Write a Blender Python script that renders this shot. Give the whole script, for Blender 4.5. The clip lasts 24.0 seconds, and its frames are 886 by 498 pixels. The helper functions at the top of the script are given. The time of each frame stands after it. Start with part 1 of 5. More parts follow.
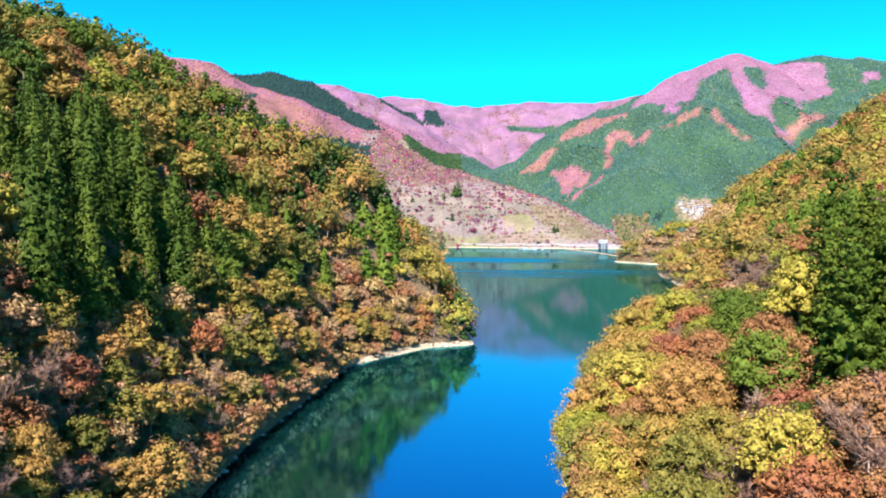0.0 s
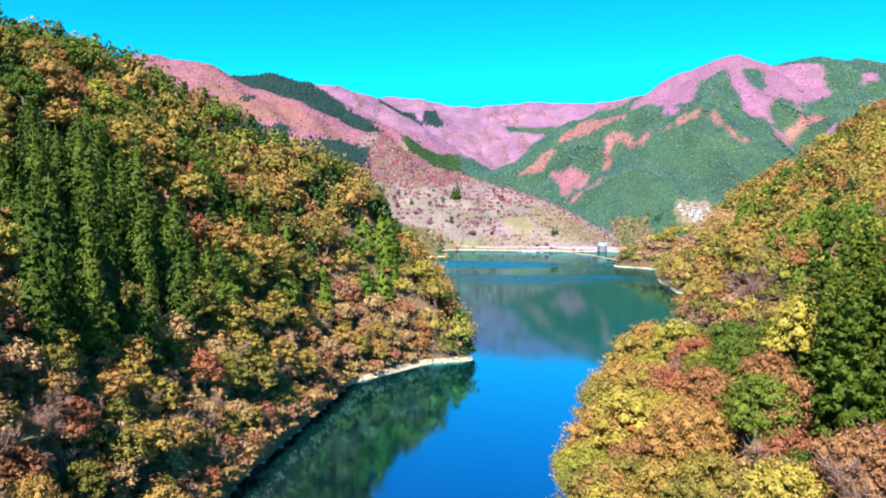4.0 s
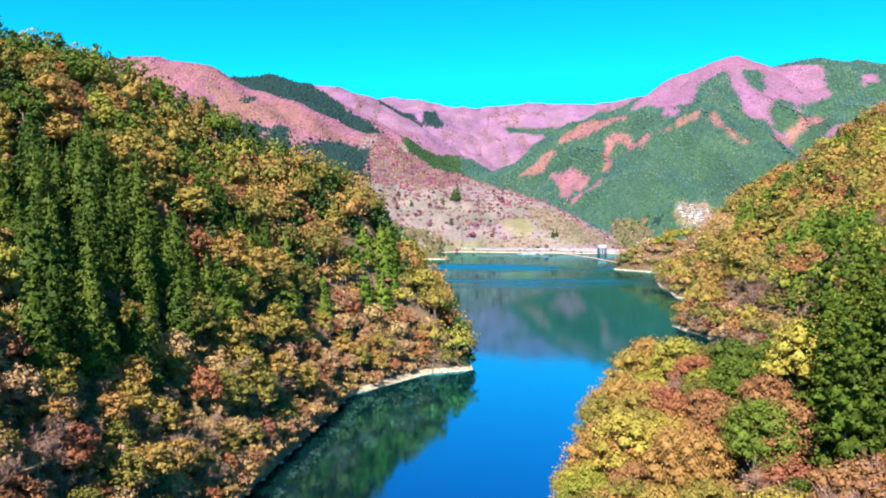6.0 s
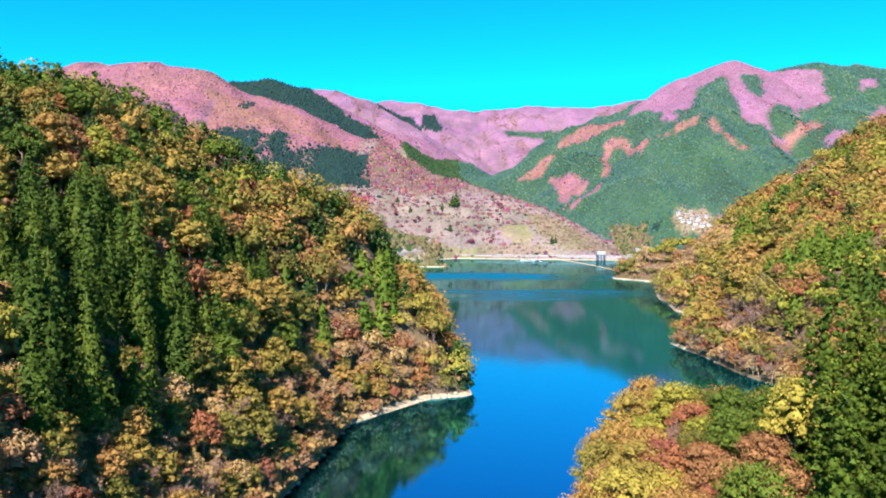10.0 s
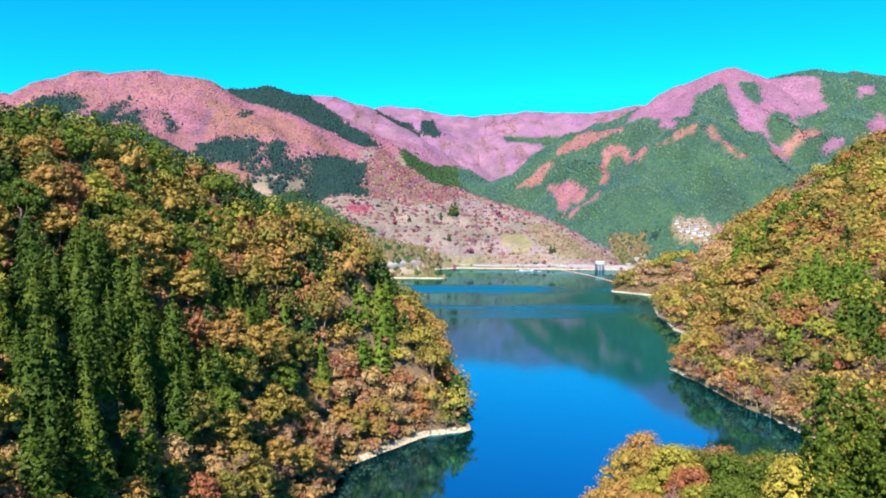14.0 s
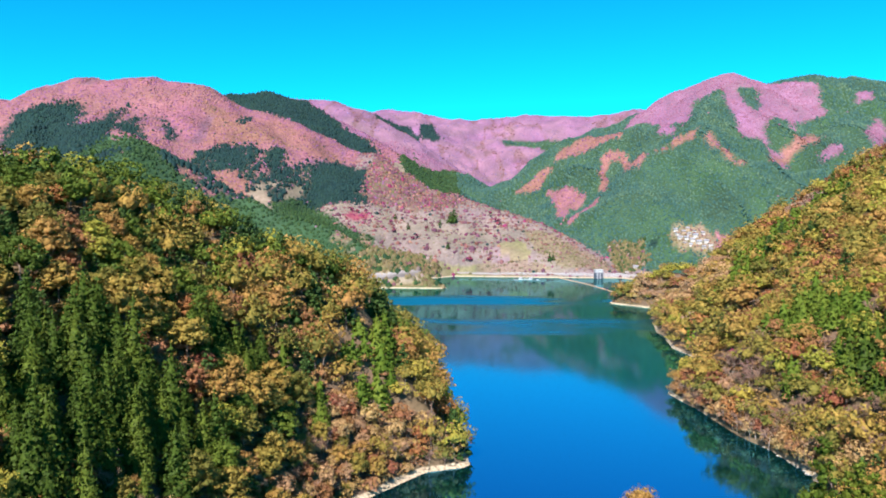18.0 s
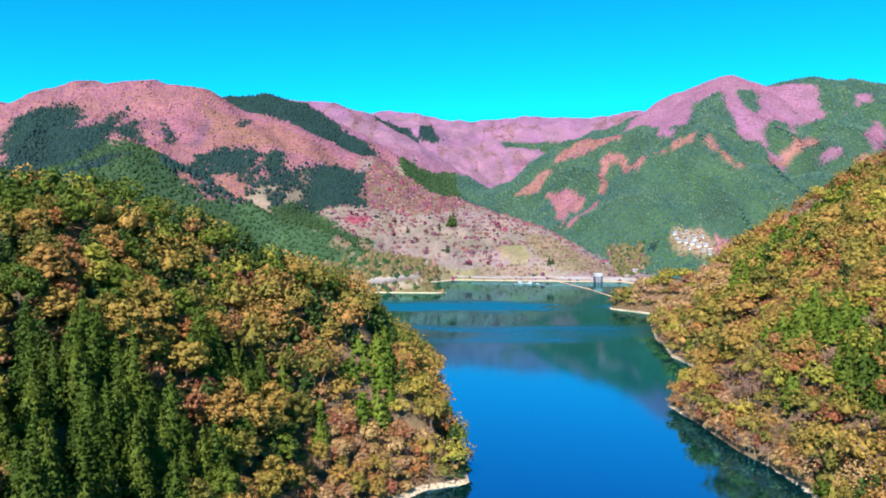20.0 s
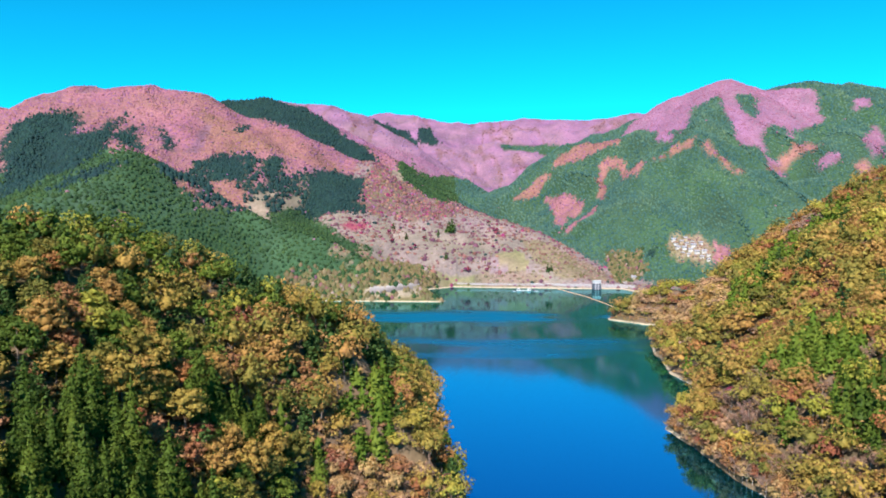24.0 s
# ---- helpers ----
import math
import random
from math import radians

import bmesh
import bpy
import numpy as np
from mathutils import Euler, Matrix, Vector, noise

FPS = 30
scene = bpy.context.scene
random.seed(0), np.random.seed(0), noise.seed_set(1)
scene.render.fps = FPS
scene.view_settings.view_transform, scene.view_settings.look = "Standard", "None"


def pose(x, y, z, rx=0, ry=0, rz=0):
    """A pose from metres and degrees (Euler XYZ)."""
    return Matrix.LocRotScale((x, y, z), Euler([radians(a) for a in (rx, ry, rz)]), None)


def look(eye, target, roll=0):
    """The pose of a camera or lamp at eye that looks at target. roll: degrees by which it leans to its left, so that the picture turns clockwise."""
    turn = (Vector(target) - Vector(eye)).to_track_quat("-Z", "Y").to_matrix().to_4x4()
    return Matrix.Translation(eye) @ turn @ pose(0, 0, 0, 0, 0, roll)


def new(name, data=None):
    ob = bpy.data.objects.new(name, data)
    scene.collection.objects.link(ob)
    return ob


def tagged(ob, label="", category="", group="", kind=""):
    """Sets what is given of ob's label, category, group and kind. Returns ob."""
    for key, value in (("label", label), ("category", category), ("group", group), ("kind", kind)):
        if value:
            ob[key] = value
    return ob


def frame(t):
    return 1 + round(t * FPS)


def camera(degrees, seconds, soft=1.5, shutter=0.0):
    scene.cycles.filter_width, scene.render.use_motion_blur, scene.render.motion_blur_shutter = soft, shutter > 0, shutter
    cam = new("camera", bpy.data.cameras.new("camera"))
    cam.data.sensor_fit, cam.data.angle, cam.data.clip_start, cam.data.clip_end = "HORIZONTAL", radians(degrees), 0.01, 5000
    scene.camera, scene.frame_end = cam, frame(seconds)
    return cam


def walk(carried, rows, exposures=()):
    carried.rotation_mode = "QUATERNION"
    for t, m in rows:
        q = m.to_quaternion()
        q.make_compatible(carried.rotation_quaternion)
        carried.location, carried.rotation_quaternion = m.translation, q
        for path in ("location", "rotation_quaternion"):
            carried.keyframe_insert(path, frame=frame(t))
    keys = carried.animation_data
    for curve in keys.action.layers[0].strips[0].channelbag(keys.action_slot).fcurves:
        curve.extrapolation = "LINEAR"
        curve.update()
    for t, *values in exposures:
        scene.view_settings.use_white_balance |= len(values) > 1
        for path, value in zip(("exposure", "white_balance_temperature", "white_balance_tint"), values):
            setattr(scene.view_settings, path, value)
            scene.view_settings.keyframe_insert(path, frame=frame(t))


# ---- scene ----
cam = camera(65.6, 24.0, soft=1.9)
METRES, EYE, TILT, LEAN, TURN = 75.0, 54.1, -2.49, -0.446, 0.0
# t, x, y, z, yaw, pitch, roll: a drone that rises straight up over the lake
ROWS = [
    (0, 0, 0, 0, 0, 0, -0),
    (0.5, -0.0003, -0.0004, 0.0111, -0.01, -0.013, -0.01),
    (1, -0.0004, -0.0006, 0.0226, -0.01, -0.017, -0),
    (1.5, -0.0007, -0.001, 0.0343, -0.02, -0.03, -0),
    (2, -0.001, -0.0016, 0.046, -0.03, -0.034, 0.01),
    (2.5, -0.0013, -0.0019, 0.0581, -0.04, -0.057, 0),
    (4.5, -0.0014, -0.0032, 0.1111, -0.08, -0.103, 0.01),
    (5, -0.0013, -0.0035, 0.1248, -0.08, -0.107, 0),
    (5.5, -0.0015, -0.0039, 0.1398, -0.08, -0.112, 0),
    (6, -0.0015, -0.0041, 0.155, -0.08, -0.117, 0.01),
    (6.5, -0.0013, -0.0047, 0.1705, -0.1, -0.111, 0.02),
    (7, -0.0012, -0.0053, 0.1858, -0.11, -0.116, 0.03),
    (7.5, -0.0011, -0.0057, 0.2023, -0.12, -0.111, 0.03),
    (8, -0.0008, -0.0062, 0.2191, -0.12, -0.106, 0.03),
    (8.5, -0.0008, -0.0067, 0.2362, -0.13, -0.091, 0.04),
    (9, -0.0006, -0.0075, 0.2546, -0.14, -0.076, 0.04),
    (9.5, -0.0004, -0.0079, 0.2742, -0.16, -0.052, 0.05),
    (10, -0.0002, -0.0085, 0.2951, -0.16, -0.029, 0.05),
    (10.5, 0.0001, -0.0093, 0.3172, -0.18, -0.005, 0.06),
    (12.5, 0.0009, -0.0122, 0.4127, -0.22, 0.106, 0.09),
    (13, 0.0011, -0.0127, 0.4376, -0.22, 0.129, 0.1),
    (13.5, 0.0013, -0.0137, 0.4627, -0.24, 0.141, 0.11),
    (14, 0.0018, -0.014, 0.4878, -0.25, 0.154, 0.14),
    (14.5, 0.0019, -0.0145, 0.5134, -0.27, 0.156, 0.13),
    (15, 0.0024, -0.015, 0.5392, -0.27, 0.168, 0.15),
    (15.5, 0.0027, -0.0153, 0.5649, -0.28, 0.161, 0.16),
    (16, 0.0029, -0.0155, 0.5902, -0.29, 0.173, 0.16),
    (16.5, 0.0033, -0.0161, 0.6158, -0.29, 0.165, 0.16),
    (17, 0.0037, -0.0167, 0.6412, -0.3, 0.168, 0.17),
    (17.5, 0.0038, -0.0169, 0.6667, -0.31, 0.17, 0.17),
    (18, 0.0039, -0.0171, 0.6919, -0.33, 0.172, 0.17),
    (18.5, 0.0041, -0.0177, 0.7175, -0.34, 0.165, 0.18),
    (20.5, 0.005, -0.02, 0.8205, -0.38, 0.144, 0.21),
    (21, 0.0059, -0.0206, 0.8463, -0.39, 0.126, 0.21),
    (21.5, 0.0063, -0.0208, 0.8717, -0.41, 0.128, 0.21),
    (22, 0.007, -0.0211, 0.8972, -0.43, 0.121, 0.22),
    (22.5, 0.0074, -0.0215, 0.9228, -0.43, 0.103, 0.22),
    (23, 0.0078, -0.0218, 0.9485, -0.44, 0.085, 0.23),
    (23.5, 0.0083, -0.0222, 0.9741, -0.46, 0.078, 0.22),
    (24, 0.0087, -0.0226, 0.9996, -0.47, 0.07, 0.22),
]
walk(cam, [(t, pose(0, 0, EYE, TILT, LEAN, TURN) @ pose(METRES * x, METRES * y, METRES * z, 90 + pitch, roll, yaw)) for t, x, y, z, yaw, pitch, roll in ROWS],
     exposures=[(0.0, 1.52, 6500, 13), (10.0, 1.40, 6500, 13), (24.0, 1.13, 6500, 13)])

# ---- light: clear autumn noon, sun behind the camera and to its left ----
SUN_ELEV, SUN_AZ = radians(43), radians(199)      # azimuth clockwise from +y
world = bpy.data.worlds.new("sky")
scene.world = world
world.use_nodes = True
wn, wl = world.node_tree.nodes, world.node_tree.links
sky = wn.new("ShaderNodeTexSky")
sky.sky_type, sky.sun_disc = "NISHITA", False
sky.sun_elevation, sky.sun_rotation = SUN_ELEV, SUN_AZ
sky.altitude, sky.air_density, sky.dust_density, sky.ozone_density = 600, 1.0, 0.1, 3.0
grade = wn.new("ShaderNodeHueSaturation")
grade.inputs["Saturation"].default_value = 1.8
grade.inputs["Hue"].default_value = 0.47
even, deep, back = wn.new("ShaderNodeVectorMath"), wn.new("ShaderNodeGamma"), wn.new("ShaderNodeVectorMath")
even.operation = back.operation = "SCALE"
even.inputs["Scale"].default_value, back.inputs["Scale"].default_value, deep.inputs["Gamma"].default_value = 0.15, 1 / 0.15, 1.38
wl.new(sky.outputs[0], even.inputs[0])
wl.new(even.outputs[0], deep.inputs["Color"])
wl.new(deep.outputs[0], back.inputs[0])
wl.new(back.outputs[0], grade.inputs["Color"])
wl.new(grade.outputs[0], wn["Background"].inputs["Color"])
wn["Background"].inputs["Strength"].default_value = 0.098
sun_data = bpy.data.lights.new("sun", "SUN")
sun_data.energy, sun_data.angle, sun_data.color = 5.0, radians(0.55), (1.0, 0.91, 0.80)
sun = new("sun", sun_data)
sun_way = Vector((math.sin(SUN_AZ) * math.cos(SUN_ELEV), math.cos(SUN_AZ) * math.cos(SUN_ELEV), math.sin(SUN_ELEV)))
sun.matrix_world = look(sun_way * 300, (0, 0, 0))


# ---- materials ----
def material(name):
    m = bpy.data.materials.new(name)
    m.use_nodes = True
    return m, m.node_tree.nodes, m.node_tree.links, m.node_tree.nodes["Principled BSDF"]


def ramp_node(n, stops):
    r = n.new("ShaderNodeValToRGB")
    e = r.color_ramp.elements
    while len(e) < len(stops):
        e.new(0.5)
    for i, (p, c) in enumerate(stops):
        e[i].position, e[i].color = p, (*c, 1)
    return r


def math_node(n, l, op, a, b=None):
    m = n.new("ShaderNodeMath")
    m.operation = op
    for i, v in enumerate((a, b)):
        if v is None:
            continue
        if isinstance(v, (int, float)):
            m.inputs[i].default_value = v
        else:
            l.new(v, m.inputs[i])
    return m.outputs[0]


def leaf_material(name, colours, through_light=0.06, patch=0.12, spread=0.5, vary=0.6):
    """Foliage: a hue for each tree (Object Info's Random, or the merged woods' own 'tint'), lighter and darker sprays, some light through the leaves."""
    m, n, l, b = material(name)
    info, att, geo = n.new("ShaderNodeObjectInfo"), n.new("ShaderNodeAttribute"), n.new("ShaderNodeNewGeometry")
    att.attribute_name = "tint"
    pick = math_node(n, l, "FRACT", math_node(n, l, "ADD", info.outputs["Random"], att.outputs["Fac"]))
    tex = n.new("ShaderNodeTexNoise")
    tex.inputs["Scale"].default_value, tex.inputs["Detail"].default_value = patch * 3, 4
    l.new(geo.outputs["Position"], tex.inputs["Vector"])
    mixed = math_node(n, l, "ADD", math_node(n, l, "MULTIPLY", pick, 1 - spread * 0.5),
                      math_node(n, l, "MULTIPLY", math_node(n, l, "SUBTRACT", tex.outputs["Fac"], 0.35), spread))
    r = ramp_node(n, [(i / (len(colours) - 1), c) for i, c in enumerate(colours)])
    l.new(mixed, r.inputs[0])
    spray = n.new("ShaderNodeHueSaturation")
    l.new(math_node(n, l, "ADD", math_node(n, l, "MULTIPLY", geo.outputs["Random Per Island"], vary), 1 - vary / 2), spray.inputs["Value"])
    l.new(r.outputs[0], spray.inputs["Color"])
    l.new(spray.outputs[0], b.inputs["Base Color"])
    b.inputs["Roughness"].default_value = 0.6
    b.inputs["Specular IOR Level"].default_value = 0.08
    if through_light:
        tr, mx = n.new("ShaderNodeBsdfTranslucent"), n.new("ShaderNodeMixShader")
        l.new(spray.outputs[0], tr.inputs["Color"])
        mx.inputs[0].default_value = through_light
        l.new(b.outputs[0], mx.inputs[1])
        l.new(tr.outputs[0], mx.inputs[2])
        l.new(mx.outputs[0], n["Material Output"].inputs["Surface"])
    return m


GOLD = leaf_material("golden_oak_leaves", [(0.08, 0.086, 0.02), (0.16, 0.138, 0.032), (0.25, 0.182, 0.042), (0.285, 0.16, 0.05), (0.22, 0.112, 0.046)], vary=0.4)
RUST = leaf_material("rust_brown_leaves", [(0.19, 0.078, 0.045), (0.26, 0.14, 0.055), (0.205, 0.07, 0.047), (0.27, 0.115, 0.042), (0.28, 0.172, 0.056)], vary=0.4)
LIME = leaf_material("yellow_green_leaves", [(0.25, 0.22, 0.038), (0.18, 0.19, 0.03), (0.315, 0.25, 0.047), (0.215, 0.18, 0.038)], vary=0.45)
EVER = leaf_material("evergreen_leaves", [(0.046, 0.08, 0.014), (0.07, 0.105, 0.016), (0.10, 0.135, 0.02)], vary=0.34)
TAN = leaf_material("withered_tan_leaves", [(0.31, 0.195, 0.10), (0.36, 0.245, 0.10), (0.27, 0.155, 0.10), (0.33, 0.20, 0.105), (0.34, 0.27, 0.085)], vary=0.5)
# cedar stands: deepened in colour for the shade among the trees
CEDAR = leaf_material("cedar_needles", [(0.026, 0.05, 0.008), (0.042, 0.07, 0.01), (0.074, 0.10, 0.014)], 0.03, vary=0.7)
PINE = leaf_material("dark_fir_needles", [(0.03, 0.062, 0.018), (0.048, 0.085, 0.02)], 0.08)
CRIMSON = leaf_material("crimson_maple_leaves", [(0.20, 0.028, 0.07), (0.16, 0.026, 0.09), (0.22, 0.045, 0.05)])
TWIG = leaf_material("bare_twigs", [(0.225, 0.145, 0.105), (0.26, 0.165, 0.12), (0.20, 0.12, 0.105), (0.285, 0.195, 0.12)], 0.0)
# PINK, FARGREEN, ROSE and STRAW: distance haze is painted in as extra blue
PINK = leaf_material("hazed_rosy_crowns", [(0.24, 0.10, 0.15), (0.22, 0.10, 0.185), (0.24, 0.104, 0.165), (0.205, 0.10, 0.20)], 0.1, 0.004, 0.9, 0.2)
FARGREEN = leaf_material("hazed_plantation_needles", [(0.018, 0.062, 0.07), (0.048, 0.106, 0.088), (0.11, 0.168, 0.09)], 0.1, 0.004, 0.9, 0.22)

# dark firs, deepened further for slopes in shade and blued for haze
DARKGREEN = leaf_material("shade_toned_fir_needles", [(0.010, 0.028, 0.034), (0.013, 0.036, 0.036), (0.022, 0.048, 0.032)], 0.05, 0.004, 0.9, 0.4)
SPURGREEN = leaf_material("olive_green_cedar_needles", [(0.014, 0.036, 0.018), (0.025, 0.055, 0.02), (0.045, 0.078, 0.023)], 0.06, 0.005, 0.9, 0.5)
# the same bare woods further off; the lavender is haze put into the colour
VIOLET = leaf_material("hazed_bare_crowns", [(0.20, 0.115, 0.20), (0.19, 0.12, 0.245), (0.22, 0.122, 0.19), (0.18, 0.12, 0.26)], 0.1, 0.004, 0.9, 0.2)
SCRUB = leaf_material("undergrowth", [(0.24, 0.125, 0.06), (0.22, 0.15, 0.05), (0.28, 0.165, 0.07), (0.24, 0.11, 0.065), (0.27, 0.19, 0.055), (0.21, 0.105, 0.07)], 0.08)
ROSE = leaf_material("warm_rosy_crowns", [(0.195, 0.075, 0.165), (0.25, 0.115, 0.13), (0.165, 0.07, 0.185), (0.255, 0.125, 0.11)], 0.1, 0.005, 0.9, 0.2)
RUSSET = leaf_material("russet_crowns", [(0.20, 0.098, 0.085), (0.24, 0.125, 0.09), (0.155, 0.06, 0.095), (0.22, 0.105, 0.08)], 0.1, 0.006, 0.9, 0.6)
STRAW = leaf_material("dry_scrub", [(0.19, 0.145, 0.115), (0.215, 0.15, 0.14), (0.14, 0.13, 0.07), (0.19, 0.12, 0.125)], 0.1)
TANWOOD = leaf_material("tan_olive_leaves", [(0.105, 0.088, 0.045), (0.135, 0.098, 0.055), (0.085, 0.09, 0.034), (0.13, 0.078, 0.055)], 0.06)
MAUVE = leaf_material("mauve_scrub", [(0.14, 0.055, 0.085), (0.10, 0.045, 0.075), (0.17, 0.075, 0.07), (0.09, 0.06, 0.05)], 0.1)
# lighter copy of the cedar needles, with the sun put into the colour
TALLCEDAR = leaf_material("sunlit_cedar_needles", [(0.032, 0.056, 0.007), (0.054, 0.082, 0.01), (0.094, 0.118, 0.016)], 0.03, vary=0.8)
CYPRESS = leaf_material("bright_cypress_needles", [(0.046, 0.085, 0.010), (0.068, 0.108, 0.014), (0.105, 0.14, 0.02)], 0.08, vary=0.45)
RUBBLE, n, l, b = material("pale_rubble")
tex = n.new("ShaderNodeTexNoise")
tex.inputs["Scale"].default_value, tex.inputs["Detail"].default_value = 0.8, 8
r = ramp_node(n, [(0.36, (0.09, 0.075, 0.075)), (0.5, (0.17, 0.15, 0.155)), (0.68, (0.27, 0.245, 0.25))])
l.new(tex.outputs["Fac"], r.inputs[0])
l.new(r.outputs[0], b.inputs["Base Color"])
b.inputs["Roughness"].default_value = 0.95
BARK, n, l, b = material("grey_bark")
tex = n.new("ShaderNodeTexNoise")
tex.inputs["Scale"].default_value, tex.inputs["Detail"].default_value = 6, 6
r = ramp_node(n, [(0.3, (0.07, 0.05, 0.04)), (0.7, (0.24, 0.19, 0.16))])
l.new(tex.outputs["Fac"], r.inputs[0])
l.new(r.outputs[0], b.inputs["Base Color"])
b.inputs["Roughness"].default_value = 0.9
PALEBARK, n, l, b = material("pale_bark")
tex = n.new("ShaderNodeTexNoise")
tex.inputs["Scale"].default_value, tex.inputs["Detail"].default_value = 5, 6
r = ramp_node(n, [(0.3, (0.22, 0.17, 0.15)), (0.7, (0.46, 0.39, 0.36))])
l.new(tex.outputs["Fac"], r.inputs[0])
l.new(r.outputs[0], b.inputs["Base Color"])
b.inputs["Roughness"].default_value = 0.9

# ground: its cover is a colour attribute, broken up by two scales of noise, with a pale drawdown band of rock along the lake
GROUND, n, l, b = material("hillside_ground")
att, geo = n.new("ShaderNodeAttribute"), n.new("ShaderNodeNewGeometry")
att.attribute_name = "cover"
t1, t2 = n.new("ShaderNodeTexNoise"), n.new("ShaderNodeTexNoise")
t1.inputs["Scale"].default_value, t1.inputs["Detail"].default_value, t1.inputs["Roughness"].default_value = 0.16, 6, 0.7
t2.inputs["Scale"].default_value, t2.inputs["Detail"].default_value = 0.9, 5
for t in (t1, t2):
    l.new(geo.outputs["Position"], t.inputs["Vector"])
hs = n.new("ShaderNodeHueSaturation")
l.new(att.outputs["Color"], hs.inputs["Color"])
l.new(math_node(n, l, "ADD", math_node(n, l, "MULTIPLY", t1.outputs["Fac"], 1.5), 0.25), hs.inputs["Value"])
rock = ramp_node(n, [(0.32, (0.16, 0.12, 0.09)), (0.45, (0.36, 0.29, 0.21)), (0.6, (0.48, 0.40, 0.30)), (0.75, (0.58, 0.50, 0.40))])
l.new(t2.outputs["Fac"], rock.inputs[0])
sep = n.new("ShaderNodeSeparateXYZ")
l.new(geo.outputs["Position"], sep.inputs[0])
edge = n.new("ShaderNodeMapRange")
edge.inputs["From Min"].default_value, edge.inputs["From Max"].default_value = 2.3, 1.7
l.new(math_node(n, l, "ADD", sep.outputs["Z"], math_node(n, l, "MULTIPLY", t1.outputs["Fac"], 1.2)), edge.inputs["Value"])
mx = n.new("ShaderNodeMix")
mx.data_type = "RGBA"
l.new(math_node(n, l, "MULTIPLY", edge.outputs[0], att.outputs["Alpha"]), mx.inputs[0])
l.new(hs.outputs[0], mx.inputs[6])
l.new(rock.outputs[0], mx.inputs[7])
l.new(mx.outputs[2], b.inputs["Base Color"])
b.inputs["Roughness"].default_value = 0.95
b.inputs["Specular IOR Level"].default_value = 0.1
bump = n.new("ShaderNodeBump")
bump.inputs["Strength"].default_value, bump.inputs["Distance"].default_value = 0.8, 1.5
l.new(t1.outputs["Fac"], bump.inputs["Height"])
l.new(bump.outputs[0], b.inputs["Normal"])

# lake: deep blue-green water, calm, with tinted reflections and wind-ruffled lanes
WATER, n, l, b = material("lake_water")
body, shine, meet, bend = n.new("ShaderNodeBsdfDiffuse"), n.new("ShaderNodeBsdfGlossy"), n.new("ShaderNodeMixShader"), n.new("ShaderNodeFresnel")
body.inputs["Color"].default_value = (0.002, 0.022, 0.022, 1)
# gloss tinted by viewing angle: blue and teal are painted into the reflection
lean, shine_tint = n.new("ShaderNodeLayerWeight"), ramp_node(n, [(0.58, (0.17, 0.45, 0.93)), (0.79, (0.13, 0.74, 1.0)), (0.9, (0.42, 0.95, 1.0))])
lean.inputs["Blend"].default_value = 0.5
l.new(lean.outputs["Facing"], shine_tint.inputs[0])
bend.inputs["IOR"].default_value = 14.0
n.remove(b)
geo = n.new("ShaderNodeNewGeometry")
w1, w2 = n.new("ShaderNodeTexNoise"), n.new("ShaderNodeTexNoise")
mp = n.new("ShaderNodeMapping")
mp.inputs["Scale"].default_value = (0.004, 0.012, 1)
l.new(geo.outputs["Position"], mp.inputs[0])
l.new(mp.outputs[0], w1.inputs["Vector"])
w1.inputs["Scale"].default_value, w1.inputs["Detail"].default_value = 1.0, 4
sep = n.new("ShaderNodeSeparateXYZ")
l.new(geo.outputs["Position"], sep.inputs[0])
along = math_node(n, l, "DIVIDE", math_node(n, l, "ADD", sep.outputs["Y"], math_node(n, l, "MULTIPLY", w1.outputs["Fac"], 260)), 1400.0)
lane = ramp_node(n, [(0.0, (0.0, 0.0, 0.0)), (0.565, (0.0, 0.0, 0.0)), (0.60, (0.6, 0.6, 0.6)), (0.64, (0.0, 0.0, 0.0)), (0.695, (0.0, 0.0, 0.0)), (0.73, (1.0, 1.0, 1.0)), (0.75, (1.0, 1.0, 1.0)), (0.79, (0.0, 0.0, 0.0))])
l.new(along, lane.inputs[0])
breeze = n.new("ShaderNodeTexNoise")      # the lanes fade in and out
breeze.inputs["Scale"].default_value, breeze.inputs["Detail"].default_value = 0.007, 3
l.new(geo.outputs["Position"], breeze.inputs["Vector"])
gust = n.new("ShaderNodeMapRange")
gust.inputs["From Min"].default_value, gust.inputs["From Max"].default_value = 0.30, 0.50
l.new(breeze.outputs["Fac"], gust.inputs["Value"])
ruffled = math_node(n, l, "MULTIPLY", lane.outputs[0], gust.outputs[0])
# in the lanes the sky's reflected blue is put into the gloss colour
lane_tint = n.new("ShaderNodeMix")
lane_tint.data_type = "RGBA"
l.new(ruffled, lane_tint.inputs[0])
l.new(shine_tint.outputs[0], lane_tint.inputs[6])
lane_tint.inputs[7].default_value = (0.02, 0.66, 1.0, 1)
l.new(lane_tint.outputs[2], shine.inputs["Color"])
w2.inputs["Scale"].default_value, w2.inputs["Detail"].default_value = 0.5, 3
l.new(geo.outputs["Position"], w2.inputs["Vector"])
bump = n.new("ShaderNodeBump")
bump.inputs["Distance"].default_value = 0.12
l.new(math_node(n, l, "ADD", math_node(n, l, "MULTIPLY", ruffled, 1.6), 0.1), bump.inputs["Strength"])
l.new(w2.outputs["Fac"], bump.inputs["Height"])
for q in (shine, bend):
    l.new(bump.outputs[0], q.inputs["Normal"])
l.new(math_node(n, l, "ADD", math_node(n, l, "MULTIPLY", ruffled, 0.4), 0.06), shine.inputs["Roughness"])
l.new(bend.outputs[0], meet.inputs[0])
